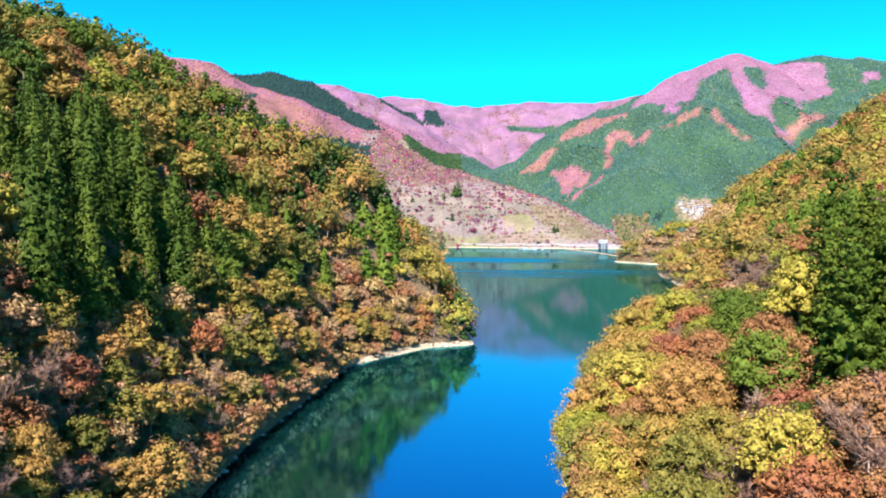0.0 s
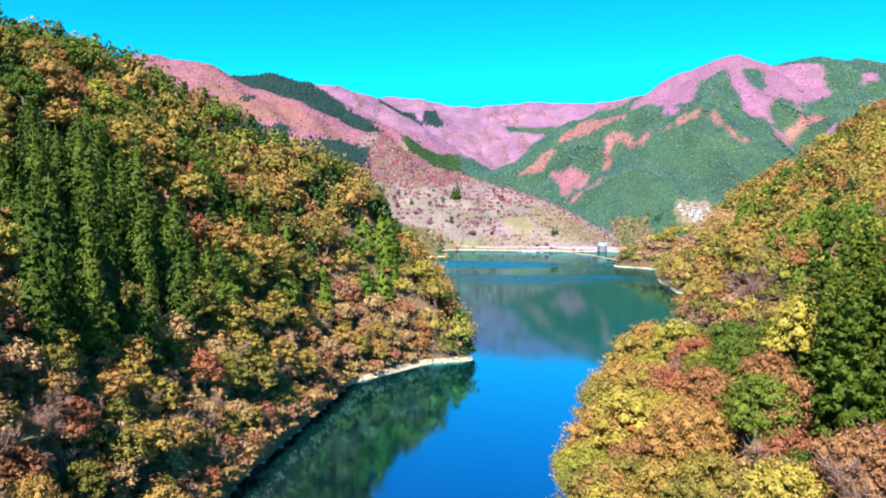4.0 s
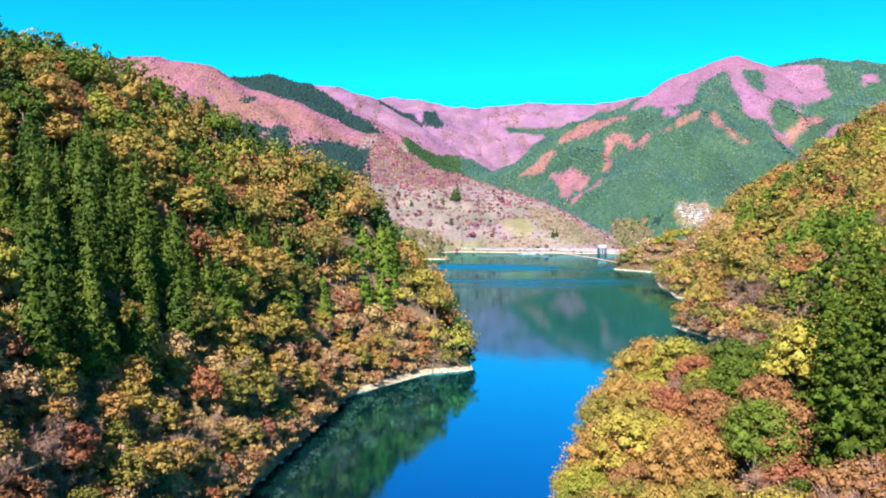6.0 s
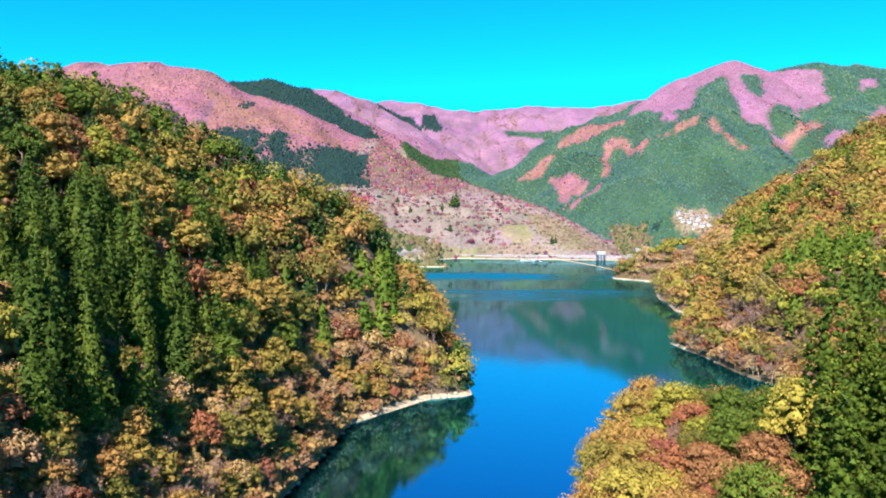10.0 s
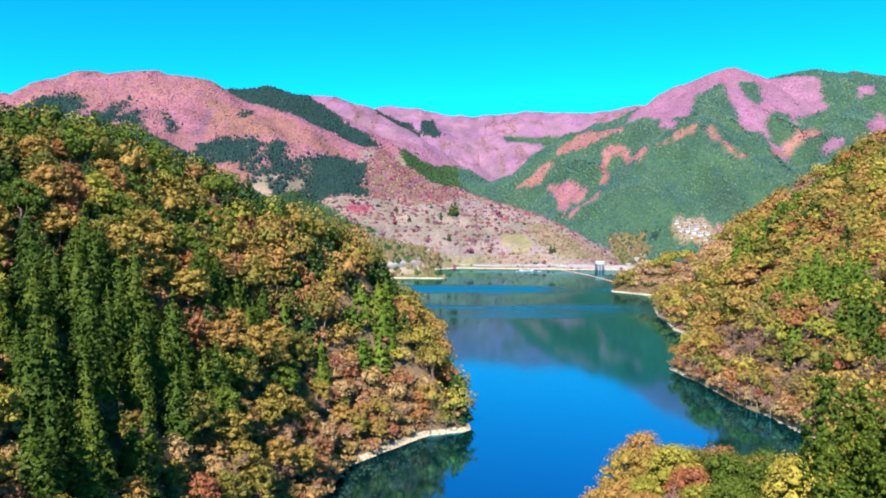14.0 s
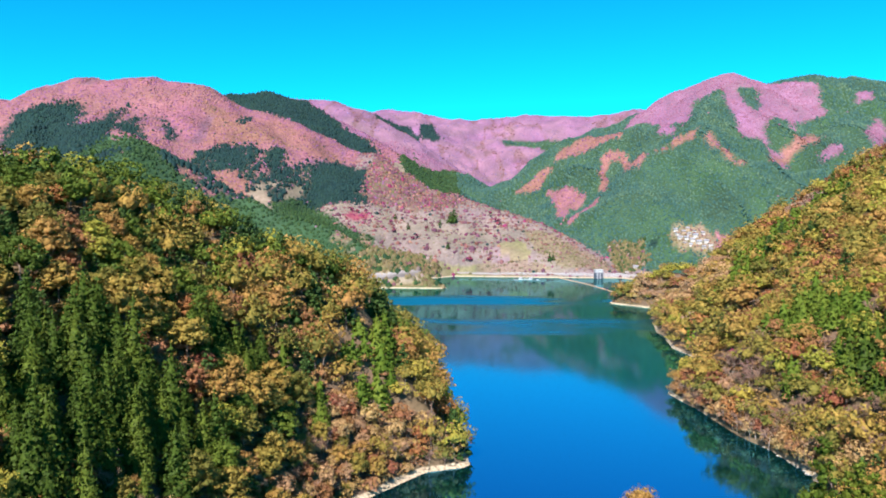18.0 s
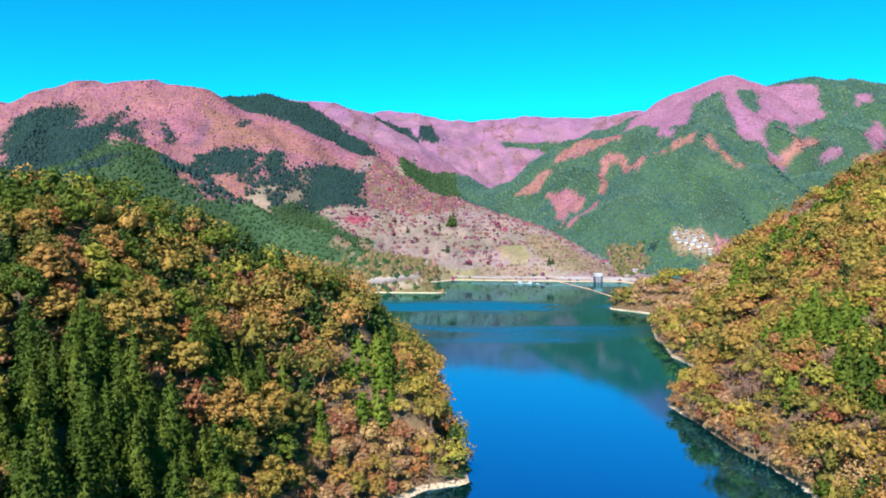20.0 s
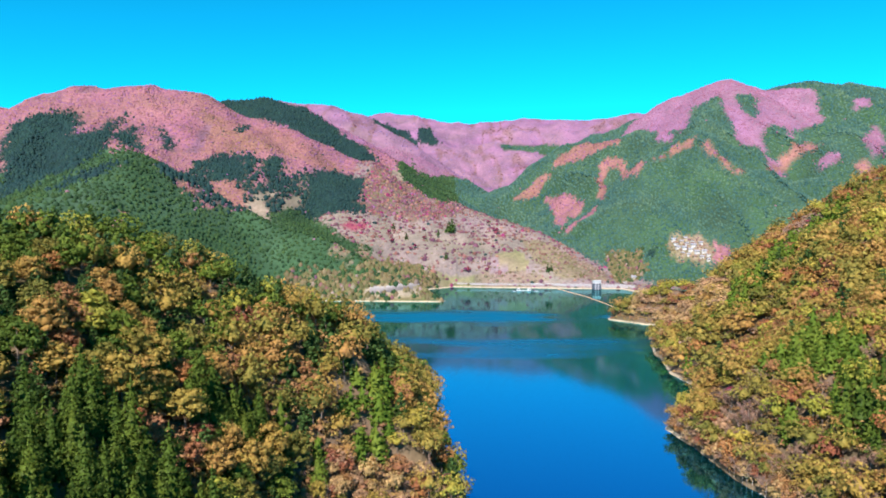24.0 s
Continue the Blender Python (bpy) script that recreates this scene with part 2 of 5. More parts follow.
l.new(body.outputs[0], meet.inputs[1])
l.new(shine.outputs[0], meet.inputs[2])
l.new(meet.outputs[0], n["Material Output"].inputs["Surface"])


# ---- the lie of the land ----
TABLE = np.random.RandomState(7).rand(256, 256)


def value_noise(x, y):
    xi, yi = np.floor(x).astype(int), np.floor(y).astype(int)
    fx, fy = x - xi, y - yi
    fx, fy = fx * fx * (3 - 2 * fx), fy * fy * (3 - 2 * fy)
    a, b = TABLE[xi & 255, yi & 255], TABLE[(xi + 1) & 255, yi & 255]
    c, d = TABLE[xi & 255, (yi + 1) & 255], TABLE[(xi + 1) & 255, (yi + 1) & 255]
    return (a * (1 - fx) + b * fx) * (1 - fy) + (c * (1 - fx) + d * fx) * fy


def fbm(x, y, size, octaves=4):
    total, amp, norm = 0.0, 1.0, 0.0
    for k in range(octaves):
        total = total + amp * value_noise(x / size + 17.3 * k, y / size + 5.1 * k)
        norm += amp
        amp, size = amp * 0.5, size * 0.5
    return total / norm - 0.5


# the lake's shore, seen from above, anticlockwise from the near west bank
LAKE = [(-47, -400), (22, -400), (20, 60), (20, 105), (28, 140), (38, 176), (48, 192), (72, 196), (105, 205), (138, 240), (157, 285), (155, 317), (149, 338), (148, 366), (147, 387), (144, 406), (142, 424), (162, 446), (188, 470), (212, 505), (203, 529), (199, 561), (197, 576), (212, 648), (208, 650), (228, 730), (292, 815), (298, 837), (258, 850), (224, 892), (226, 905),
        (300, 935), (345, 1040), (372, 1200), (345, 1290), (180, 1303), (30, 1318), (-40, 1240), (-15, 1120), (16, 1088), (0, 1078),
        (-120, 1084), (-262, 1082), (-330, 960), (-290, 760), (-170, 640), (-45, 560), (2, 492), (-1, 436), (7, 370), (13, 320), (14, 294),
        (-5, 287), (-34, 250), (-40, 205), (-47, 155), (-46, 90)]


def shore_distance(x, y):
    """Metres from the shore, more than 0 on land."""
    best, inside = np.full(x.shape, 1e9), np.zeros(x.shape, bool)
    for (ax, ay), (bx, by) in zip(LAKE, LAKE[1:] + LAKE[:1]):
        dx, dy = bx - ax, by - ay
        t = np.clip(((x - ax) * dx + (y - ay) * dy) / (dx * dx + dy * dy), 0, 1)
        best = np.minimum(best, np.hypot(x - ax - t * dx, y - ay - t * dy))
        if dy:
            cross = ((ay > y) != (by > y)) & (x < dx * (y - ay) / dy + ax)
            inside ^= cross
    return np.where(inside, -best, best)


# ridges: fall to the side in metres per metre, roundness of the crest, then the crest's line
RIDGES = [
    (0.5, 10, [(-4, 466, 12), (-18, 440, 34), (-29, 389, 47), (-52, 344, 59), (-73, 318, 77), (-99, 314, 95), (-118, 296, 108), (-140, 276, 117), (-175, 235, 119), (-240, 180, 120), (-300, 60, 130), (-300, -400, 130)]),
    (0.6, 10, [(10, 298, 2), (-12, 308, 24), (-40, 320, 50), (-73, 318, 77)]),
    (0.7, 14, [(22, 168, 6), (40, 174, 15), (54, 164, 19), (72, 125, 29), (100, 102, 42), (140, 95, 58), (230, 90, 85), (420, 60, 150), (420, -400, 150)]),
    (0.65, 20, [(455, 680, 166), (360, 560, 124), (290, 500, 88), (250, 470, 60)]),
    (0.5, 20, [(620, 560, 230), (520, 480, 185), (400, 420, 130), (260, 360, 75), (200, 310, 45)]),
    (0.7, 25, [(236, 903, 4), (300, 870, 44), (335, 745, 70), (400, 690, 126), (470, 680, 178), (620, 560, 230), (700, 300, 240), (520, 60, 180)]),
    (0.55, 25, [(10, 1095, 2), (-30, 1102, 5), (-72, 1108, 22), (-120, 1115, 66), (-250, 1135, 122), (-360, 1150, 138), (-440, 1160, 170), (-540, 1160, 240), (-640, 1160, 200), (-800, 1120, 150)]),
    (0.48, 35, [(345, 1330, 8), (150, 1560, 130), (-10, 1660, 180), (-120, 1742, 244)]),
    (0.62, 45, [(-120, 1742, 244), (-200, 1780, 288), (-420, 1800, 366), (-612, 1780, 434), (-720, 1740, 448), (-860, 1740, 457), (-1100, 1780, 394), (-1600, 1900, 400)]),
    (0.55, 40, [(-720, 1740, 450), (-560, 1560, 300), (-420, 1440, 200)]),
    (0.5, 40, [(-1100, 1780, 402), (-1000, 1500, 260), (-950, 1250, 200)]),
    (0.6, 40, [(-213, 1932, 290), (-292, 2044, 374), (-401, 2138, 449), (-451, 2174, 476), (-541, 2181, 490), (-629, 2178, 490), (-735, 2179, 490), (-900, 2250, 505)]),
    (0.6, 60, [(110, 2420, 210), (-60, 2500, 330), (-240, 2620, 456), (-420, 2760, 575), (-700, 2900, 610)]),
    (0.55, 60, [(-500, 3400, 560), (-230, 3370, 640), (-130, 3350, 630), (60, 3320, 590), (250, 3300, 584), (400, 3275, 611), (520, 3250, 597), (700, 3150, 580), (880, 3000, 585), (1500, 2900, 620)]),
    (0.55, 60, [(-130, 3350, 630), (-60, 3000, 480), (60, 2700, 330)]),
    (0.78, 50, [(130, 2290, 200), (235, 2260, 240), (408, 2210, 345), (520, 2200, 390), (640, 2200, 442), (752, 2150, 508), (865, 2090, 550), (960, 2100, 528), (1120, 2100, 549), (1235, 2085, 548), (1340, 2065, 512), (1800, 2050, 560)]),
    (0.85, 26, [(865, 2090, 550), (760, 1900, 440), (655, 1713, 345), (590, 1580, 200), (520, 1450, 70)]),
    (0.8, 22, [(655, 1713, 345), (520, 1690, 275), (420, 1660, 185), (345, 1600, 80)]),
    (0.8, 22, [(640, 2200, 442), (500, 1950, 310), (400, 1800, 200)]),
    (0.8, 30, [(1290, 2080, 520), (1080, 1820, 370), (895, 1612, 268), (760, 1450, 130)]),
    (0.66, 30, [(1800, 2050, 560), (1400, 1500, 330), (1000, 1150, 230), (700, 1000, 120)]),
]


def land_height(x, y):
    x, y = np.asarray(x, float), np.asarray(y, float)
    d = shore_distance(x, y)
    wx, wy = x + 30 * fbm(x, y, 160, 3), y + 30 * fbm(x + 900, y, 160, 3)
    far = np.clip((y - 900) / 500, 0, 1)
    wx, wy = x + (wx - x) * far, y + (wy - y) * far
    top = np.full(x.shape, -60.0)
    for fall, rounded, line in RIDGES:
        own = np.full(x.shape, -1e3)
        for (ax, ay, az), (bx, by, bz) in zip(line, line[1:]):
            dx, dy = bx - ax, by - ay
            t = np.clip(((wx - ax) * dx + (wy - ay) * dy) / (dx * dx + dy * dy), 0, 1)
            off = np.hypot(wx - ax - t * dx, wy - ay - t * dy)
            own = np.maximum(own, az + t * (bz - az) - fall * (np.sqrt(off * off + rounded * rounded) - rounded))
        hi, lo = np.maximum(top, own), np.minimum(top, own)
        top = hi + 3 * np.exp(-(hi - lo) / 5)
    steep = np.where(x < 40, 1.4, 1.15)
    flat = np.where((x < 40) & (y < 246), 0.5, np.where(y > 1200, 7.0, np.where((x > 100) & (y > 372), 1.1, np.where(x > 100, 1.9, 2.8)))) * (0.7 + 0.9 * (fbm(x, y, 18, 2) + 0.35))
    bank = np.where(d > 0, 0.34 * np.minimum(d, flat) + steep * np.clip(d - flat, 0, 45) + 0.95 * np.maximum(d - flat - 45, 0), 0.5 * d)
    bank = np.maximum(bank, -9)
    ground = np.maximum(top, 2.5 + 0.02 * np.maximum(d, 0))
    lo, hi = np.minimum(bank, ground), np.maximum(bank, ground)
    z = lo - 2.0 * np.exp(-(hi - lo) / 4) * np.clip(d / 8, 0, 1)
    rough = np.clip(z / 60, 0, 1)
    z = z + rough * (fbm(x, y, 45, 3) * 9 + far * (fbm(x, y, 170, 4) * 30 + (0.2 - np.abs(fbm(x + 77, y, 260, 2))) * 42 + (0.2 - np.abs(fbm(x - 70, y + 40, 110, 2))) * 28) * np.clip(z / 250, 0.15, 1))
    # gullies down the far mountainsides
    slope = far * np.clip((z - 40) / 90, 0, 1) * np.clip((np.where(x > 150, 450, 370) - z) / 120, 0, 1) * np.clip(np.abs(x - 60) / 160 - 1, 0, 1)
    z = z + slope * (0.14 - np.abs(fbm(x + 0.3 * y + 30, 0.4 * y, 150, 2))) * np.where(x > 150, 150, 110)
    # old terraces on the meadow over the far shore
    meadow = np.clip((y - 1300) / 30, 0, 1) * np.clip((1700 - y) / 100, 0, 1) * np.clip((x + 180) / 60, 0, 1) * np.clip((330 - x) / 60, 0, 1)
    z = z + meadow * 1.3 * np.sin(z * 0.75 + 4 * fbm(x, y, 60, 2))
    return z


# ---- what grows where on the far slopes ----
# 0 mixed gold, 1 plantation green, 2 rosy bare wood, 3 scrubby meadow, 4 russet, 5 crimson, 6 pale soil, 7 dark
# plantation with shade in its colour, 8 warm rosy wood, 10 brown gully wood and painted gully shade,
# 11 firs among rosy trees, 12 grass, 13 tan brushwood, 14 mottled russet and mauve scrub: kind and outline of each
# stand
DOME = [
    (8, [(-980, 1558), (-848, 1622), (-739, 1840), (-658, 1821), (-593, 1847), (-436, 1756), (-316, 1725), (-188, 1704), (-243, 1699), (-288, 1640), (-346, 1540), (-434, 1542), (-509, 1470), (-492, 1151), (-537, 1149), (-905, 1438)]),
    (4, [(-543, 1570), (-556, 1669), (-495, 1712), (-420, 1747), (-301, 1718), (-187, 1700), (-241, 1689), (-286, 1630), (-362, 1612), (-436, 1550), (-503, 1489)]),
    (10, [(-552, 1644), (-534, 1638), (-514, 1535), (-512, 1485), (-540, 1484), (-546, 1561)]),
]
FIRS = [
    (7, [(-898, 1427), (-887, 1438), (-913, 1489), (-868, 1495), (-828, 1511), (-781, 1538), (-781, 1513), (-774, 1466), (-732, 1464), (-716, 1507), (-704, 1567), (-689, 1513), (-683, 1435), (-554, 1154), (-556, 1075), (-602, 1064), (-641, 1015)]),
    (7, [(-664, 1431), (-680, 1454), (-672, 1516), (-656, 1561), (-655, 1534), (-661, 1525), (-628, 1470), (-517, 1157)]),
    (7, [(-632, 1580), (-611, 1556), (-571, 1515), (-572, 1478), (-582, 1474), (-616, 1543)]),
    (7, [(-484, 1652), (-471, 1741), (-462, 1693), (-473, 1637)]),
]
MIXED_FIRS = [
    (11, [(-462, 1146), (-505, 1457), (-435, 1546), (-345, 1536), (-285, 1626), (-171, 1676), (-155, 1583), (-165, 1499), (-256, 1457), (-281, 1463), (-338, 1357), (-335, 1188), (-406, 1118), (-439, 1109)]),
    (7, [(-492, 1472), (-467, 1530), (-430, 1529), (-398, 1434), (-426, 1394), (-463, 1403)]),
    (7, [(-383, 1565), (-356, 1586), (-342, 1509), (-351, 1433)]),
    (7, [(-296, 1599), (-240, 1682), (-168, 1670), (-171, 1617), (-188, 1535), (-150, 1530), (-163, 1483), (-254, 1445), (-281, 1463)]),
]
RUSSET_GLADES = [
    (4, [(-462, 1382), (-412, 1422), (-384, 1403), (-382, 1354), (-366, 1181)]),
    (4, [(-395, 1127), (-376, 1152), (-358, 1140), (-361, 1115), (-379, 1118)]),
    (4, [(-437, 1117), (-412, 1162), (-394, 1150), (-403, 1123)]),
    (8, [(-402, 1518), (-382, 1534), (-364, 1453), (-378, 1435)]),
    (6, [(-379, 1366), (-370, 1418), (-339, 1459), (-328, 1435), (-290, 1511), (-293, 1436), (-330, 1368), (-313, 1179), (-370, 1354)]),
    (11, [(-349, 1403), (-328, 1462), (-314, 1389), (-330, 1361)]),
]
SPUR_WOODS = [
    (1, [(-623, 987), (-575, 987), (-532, 1046), (-515, 1100), (-493, 1132), (-436, 1127), (-390, 1126), (-321, 1172), (-249, 1356), (-152, 1379), (-127, 1374), (-109, 1113), (-250, 1111), (-375, 1032), (-569, 901)]),
    (7, [(-567, 1032), (-539, 1060), (-511, 1093), (-498, 1086), (-525, 1048), (-546, 1008)]),
    (4, [(-445, 956), (-447, 992), (-435, 956), (-434, 925)]),
    (0, [(-243, 1101), (-222, 1109), (-159, 1108), (-113, 1112), (-106, 1129), (-94, 1352), (-48, 1333), (-20, 1286), (-15, 1092), (-121, 1093), (-227, 1089)]),
    (13, [(-173, 1147), (-151, 1368), (-127, 1359), (-139, 1132)]),
]
MEADOW = [
    (3, [(-255, 1451), (-148, 1507), (-43, 1523), (72, 1589), (133, 1540), (226, 1479), (323, 1373), (343, 1316), (-15, 1280), (-26, 1305), (-61, 1376), (-141, 1380), (-198, 1382)]),
    (14, [(-164, 1672), (-135, 1946), (-76, 1695), (-20, 1663), (72, 1593), (7, 1528), (-43, 1515), (-117, 1505), (-148, 1507), (-171, 1550)]),
    (5, [(-202, 1427), (-184, 1452), (-143, 1464), (-146, 1435), (-184, 1410)]),
    (6, [(-130, 1716), (-119, 1943), (-75, 1673), (-94, 1672)]),
    (13, [(186, 1449), (225, 1475), (331, 1404), (341, 1328), (234, 1313), (192, 1369)]),
    (12, [(122, 1397), (170, 1421), (186, 1360), (172, 1340), (128, 1343)]),
    (13, [(-15, 1326), (84, 1341), (172, 1340), (223, 1311), (-4, 1294)]),
]
BACK_SLOPES = [
    (7, [(-248, 2648), (-242, 3189), (-132, 3043), (-84, 2925), (-163, 2656)]),
    (7, [(-89, 3114), (-34, 3164), (0, 2908), (-23, 2883), (-79, 2932)]),
    (1, [(-112, 1971), (-88, 2406), (-64, 1975), (30, 2402), (78, 2360), (103, 2259), (20, 1610), (-47, 1647), (-82, 1688)]),
    (1, [(101, 2609), (161, 2438), (124, 2237), (84, 2265)]),
]
PEAK_WOODS = [
    (2, [(613, 2175), (768, 2214), (887, 2174), (953, 2104), (1094, 2013), (1063, 1924), (1059, 1872), (1032, 1854), (959, 1845), (894, 1746), (930, 1832), (878, 1818), (835, 1773), (811, 1705), (863, 1709), (766, 1568), (800, 1666), (809, 1747), (743, 1695), (774, 1802), (772, 1853), (778, 1925), (722, 1963), (656, 1822), (599, 2006), (546, 2055)]),
    (1, [(837, 1953), (883, 1948), (873, 1874), (849, 1837), (821, 1878)]),
    (4, [(546, 2055), (472, 2098), (382, 2169), (350, 2081), (396, 2058), (453, 2013), (522, 1961)]),
]
RIDGE_WOODS = [
    (2, [(605, 1907), (641, 1945), (626, 1834), (605, 1847)]),
    (4, [(412, 1758), (417, 1815), (459, 1930), (498, 1930), (519, 1917), (468, 1692), (511, 1663), (577, 1698), (628, 1685), (618, 1659), (558, 1680), (479, 1645), (452, 1693), (497, 1893), (476, 1903), (450, 1858), (406, 1645)]),
    (4, [(632, 1679), (654, 1629), (672, 1558), (685, 1544), (668, 1542), (638, 1612)]),
    (4, [(216, 2021), (307, 2082), (342, 2062), (304, 2035), (288, 1999)]),
]
GULLY_WOODS = [
    (8, [(309, 1977), (345, 1952), (371, 1845), (377, 1762), (345, 1745), (334, 1766), (300, 1618), (300, 1735), (316, 1871)]),
    (8, [(300, 1618), (392, 1673), (385, 1630), (312, 1598)]),
    (4, [(738, 1563), (853, 1718), (959, 1759), (953, 1707), (891, 1710), (844, 1684)]),
    (2, [(908, 1663), (920, 1661), (967, 1647), (955, 1625), (914, 1624)]),
    (2, [(1166, 1945), (1224, 1968), (1203, 1922), (1151, 1914)]),
    (2, [(1052, 1699), (1177, 1865), (1198, 1847), (1064, 1637), (1043, 1683)]),
    (4, [(988, 1637), (1023, 1661), (1033, 1620), (977, 1606)]),
]
HAMLET = [
    (13, [(475, 1414), (497, 1426), (537, 1415), (558, 1388), (550, 1350), (520, 1353), (474, 1383)]),
    (0, [(352, 1404), (367, 1449), (429, 1422), (417, 1374), (400, 1363), (350, 1344)]),
    (7, [(432, 1415), (450, 1418), (450, 1395), (428, 1398)]),
    (8, [(563, 1401), (588, 1384), (580, 1348), (549, 1348)]),
]
# narrow strips: kind, reach, line
STRIPS = [
    (7, 80, [(-770, 2120), (-560, 2110), (-450, 2090), (-330, 1995), (-240, 1890)]),
    (12, 12, [(0, 1316), (30, 1326), (60, 1328)]),
    (0, 20, [(-105, 1116), (-60, 1110), (-20, 1100)]),
    (0, 10, [(-246, 1092), (-121, 1094), (-30, 1094), (14, 1092)]),
    (0, 16, [(-70, 1330), (-20, 1300)]),
    (6, 6, [(-110, 1096), (-34, 1096)]),
    (7, 18, [(-47, 2982), (-6, 2912)]),
    (1, 40, [(300, 2900), (480, 2880)]),
]


def within(x, y, ring):
    """Which places lie inside a closed outline."""
    hit = np.zeros(x.shape, bool)
    for (ax, ay), (bx, by) in zip(ring, ring[1:] + ring[:1]):
        if ay != by:
            hit ^= ((ay > y) != (by > y)) & (x < (bx - ax) * (y - ay) / (by - ay) + ax)
    return hit


def cover_at(x, y, z):
    wob = fbm(x, y, 120, 4) * 90
    kind = np.ones(x.shape, int)
    kind[(z + wob > 235) & (x < 100) & (y > 1250)] = 8
    kind[y > 2050] = np.where((x < 100) & (z + wob > 280), 2, 1)[y > 2050]
    kind[y > 2450] = 2
    face = (y > 1240) & (y < 1800) & (x + wob * 0.5 > -200) & (x < 0.9 * (1800 - y) + 10)
    kind[face] = 3
    # dark streaks down the rosy slopes: relief shading painted as browner wood
    gully_shade = np.abs(fbm(x + 40, y * 0.3, 110, 3)) < 0.03
    kind[gully_shade & ((kind == 2) | (kind == 8))] = 10
    px, py = x + fbm(x, y, 50, 4) * 24, y + fbm(x + 500, y, 50, 4) * 24
    for stands in (DOME, FIRS, MIXED_FIRS, RUSSET_GLADES, SPUR_WOODS, MEADOW, BACK_SLOPES, PEAK_WOODS, RIDGE_WOODS, GULLY_WOODS, HAMLET):
        for k, ring in stands:
            kind[within(px, py, ring)] = k
    for k, reach, line in STRIPS:
        for (ax, ay), (bx, by) in zip(line, line[1:]):
            dx, dy = bx - ax, by - ay
            t = np.clip(((px - ax) * dx + (py - ay) * dy) / (dx * dx + dy * dy + 1e-6), 0, 1)
            kind[np.hypot(px - ax - t * dx, py - ay - t * dy) < reach] = k
    return kind


# haze blue is put into 2 and 3, shade into 7 and 10
COVER = np.array([(0.115, 0.095, 0.045), (0.032, 0.068, 0.036), (0.19, 0.10, 0.17), (0.175, 0.138, 0.138), (0.20, 0.10, 0.09), (0.20, 0.05, 0.08), (0.21, 0.17, 0.13), (0.012, 0.032, 0.032), (0.22, 0.10, 0.12), (0.125, 0.09, 0.058), (0.16, 0.085, 0.12), (0.075, 0.065, 0.055), (0.185, 0.165, 0.095), (0.165, 0.128, 0.095), (0.125, 0.088, 0.078)])


def steps(*parts):
    out = []
    for a, b, s in parts:
        out.extend(np.arange(a, b, s))
    return np.array(out + [parts[-1][1]], float)


def mesh_of(name, verts, faces, mat, smooth=False):
    me = bpy.data.meshes.new(name)
    verts, faces = np.asarray(verts, np.float32), np.asarray(faces, np.int32)
    k = faces.shape[1]
    me.vertices.add(len(verts))
    me.vertices.foreach_set("co", verts.ravel())
    me.loops.add(faces.size)
    me.loops.foreach_set("vertex_index", faces.ravel())
    me.polygons.add(len(faces))
    me.polygons.foreach_set("loop_start", np.arange(0, faces.size, k, dtype=np.int32))
    if smooth:
        me.polygons.foreach_set("use_smooth", np.ones(len(faces), bool))
    me.update(calc_edges=True)
    me.materials.append(mat)
    return me


def build_ground():
    xs = steps((-4600, -1500, 110), (-1500, -560, 22), (-560, -130, 8), (-130, 60, 3), (60, 130, 5), (130, 230, 3.5), (230, 620, 8), (620, 1500, 20), (1500, 4600, 110))
    ys = steps((-900, 40, 60), (40, 240, 6), (240, 460, 3.5), (460, 1060, 9), (1060, 1110, 5), (1110, 1290, 10), (1290, 1340, 5), (1340, 2500, 14), (2500, 3500, 25), (3500, 4900, 100))
    gx, gy = np.meshgrid(xs, ys)
    z = land_height(gx, gy)
    nx, ny = len(xs), len(ys)
    idx = np.arange(nx * ny).reshape(ny, nx)
    quads = np.stack([idx[:-1, :-1], idx[:-1, 1:], idx[1:, 1:], idx[1:, :-1]], -1).reshape(-1, 4)
    me = mesh_of("ground", np.stack([gx, gy, z], -1).reshape(-1, 3), quads, GROUND, True)
    kind = cover_at(gx, gy, z)
    patch = 1 + 0.9 * fbm(gx, gy, 38, 4)[..., None] * np.array([1.0, 0.8, 0.9]) + 0.5 * fbm(gx + 400, gy, 90, 3)[..., None] * np.array([0.2, 0.7, -0.4])
    colour = patch.reshape(-1, 3) * COVER[np.where((gy < 990) & ((gx > -220) | (gy < 600)), 9, kind)].reshape(-1, 3)
    beach = np.where((gx < 40) & (gy < 244), 0.15, np.where((gx > 100) & (gy < 880), np.clip(0.75 + 3.5 * fbm(gx, gy, 26, 2), 0.1, 1.0), 1.0)).reshape(-1, 1)      # bare rock shows only where the shore is open
    rgba = np.concatenate([colour, beach], 1).astype(np.float32)
    a = me.color_attributes.new("cover", "FLOAT_COLOR", "POINT")
    a.data.foreach_set("color", rgba.ravel())
    ob = new("ground", me)
    return tagged(ob, "steep forested hillsides sloping down to the lake", "ground", kind="structure")


# the lake road on the promontory
ROAD = [(41, 84), (44, 96), (47.5, 107), (50, 114), (54, 121), (60, 131), (68, 140)]


def road_distance(x, y):
    best = np.full(np.shape(x), 1e9)
    for (ax, ay), (bx, by) in zip(ROAD, ROAD[1:]):
        dx, dy = bx - ax, by - ay
        t = np.clip(((x - ax) * dx + (y - ay) * dy) / (dx * dx + dy * dy), 0, 1)
        best = np.minimum(best, np.hypot(x - ax - t * dx, y - ay - t * dy))
    return best


build_ground()
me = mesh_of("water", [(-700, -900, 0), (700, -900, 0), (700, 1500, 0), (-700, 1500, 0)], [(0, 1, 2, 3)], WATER)
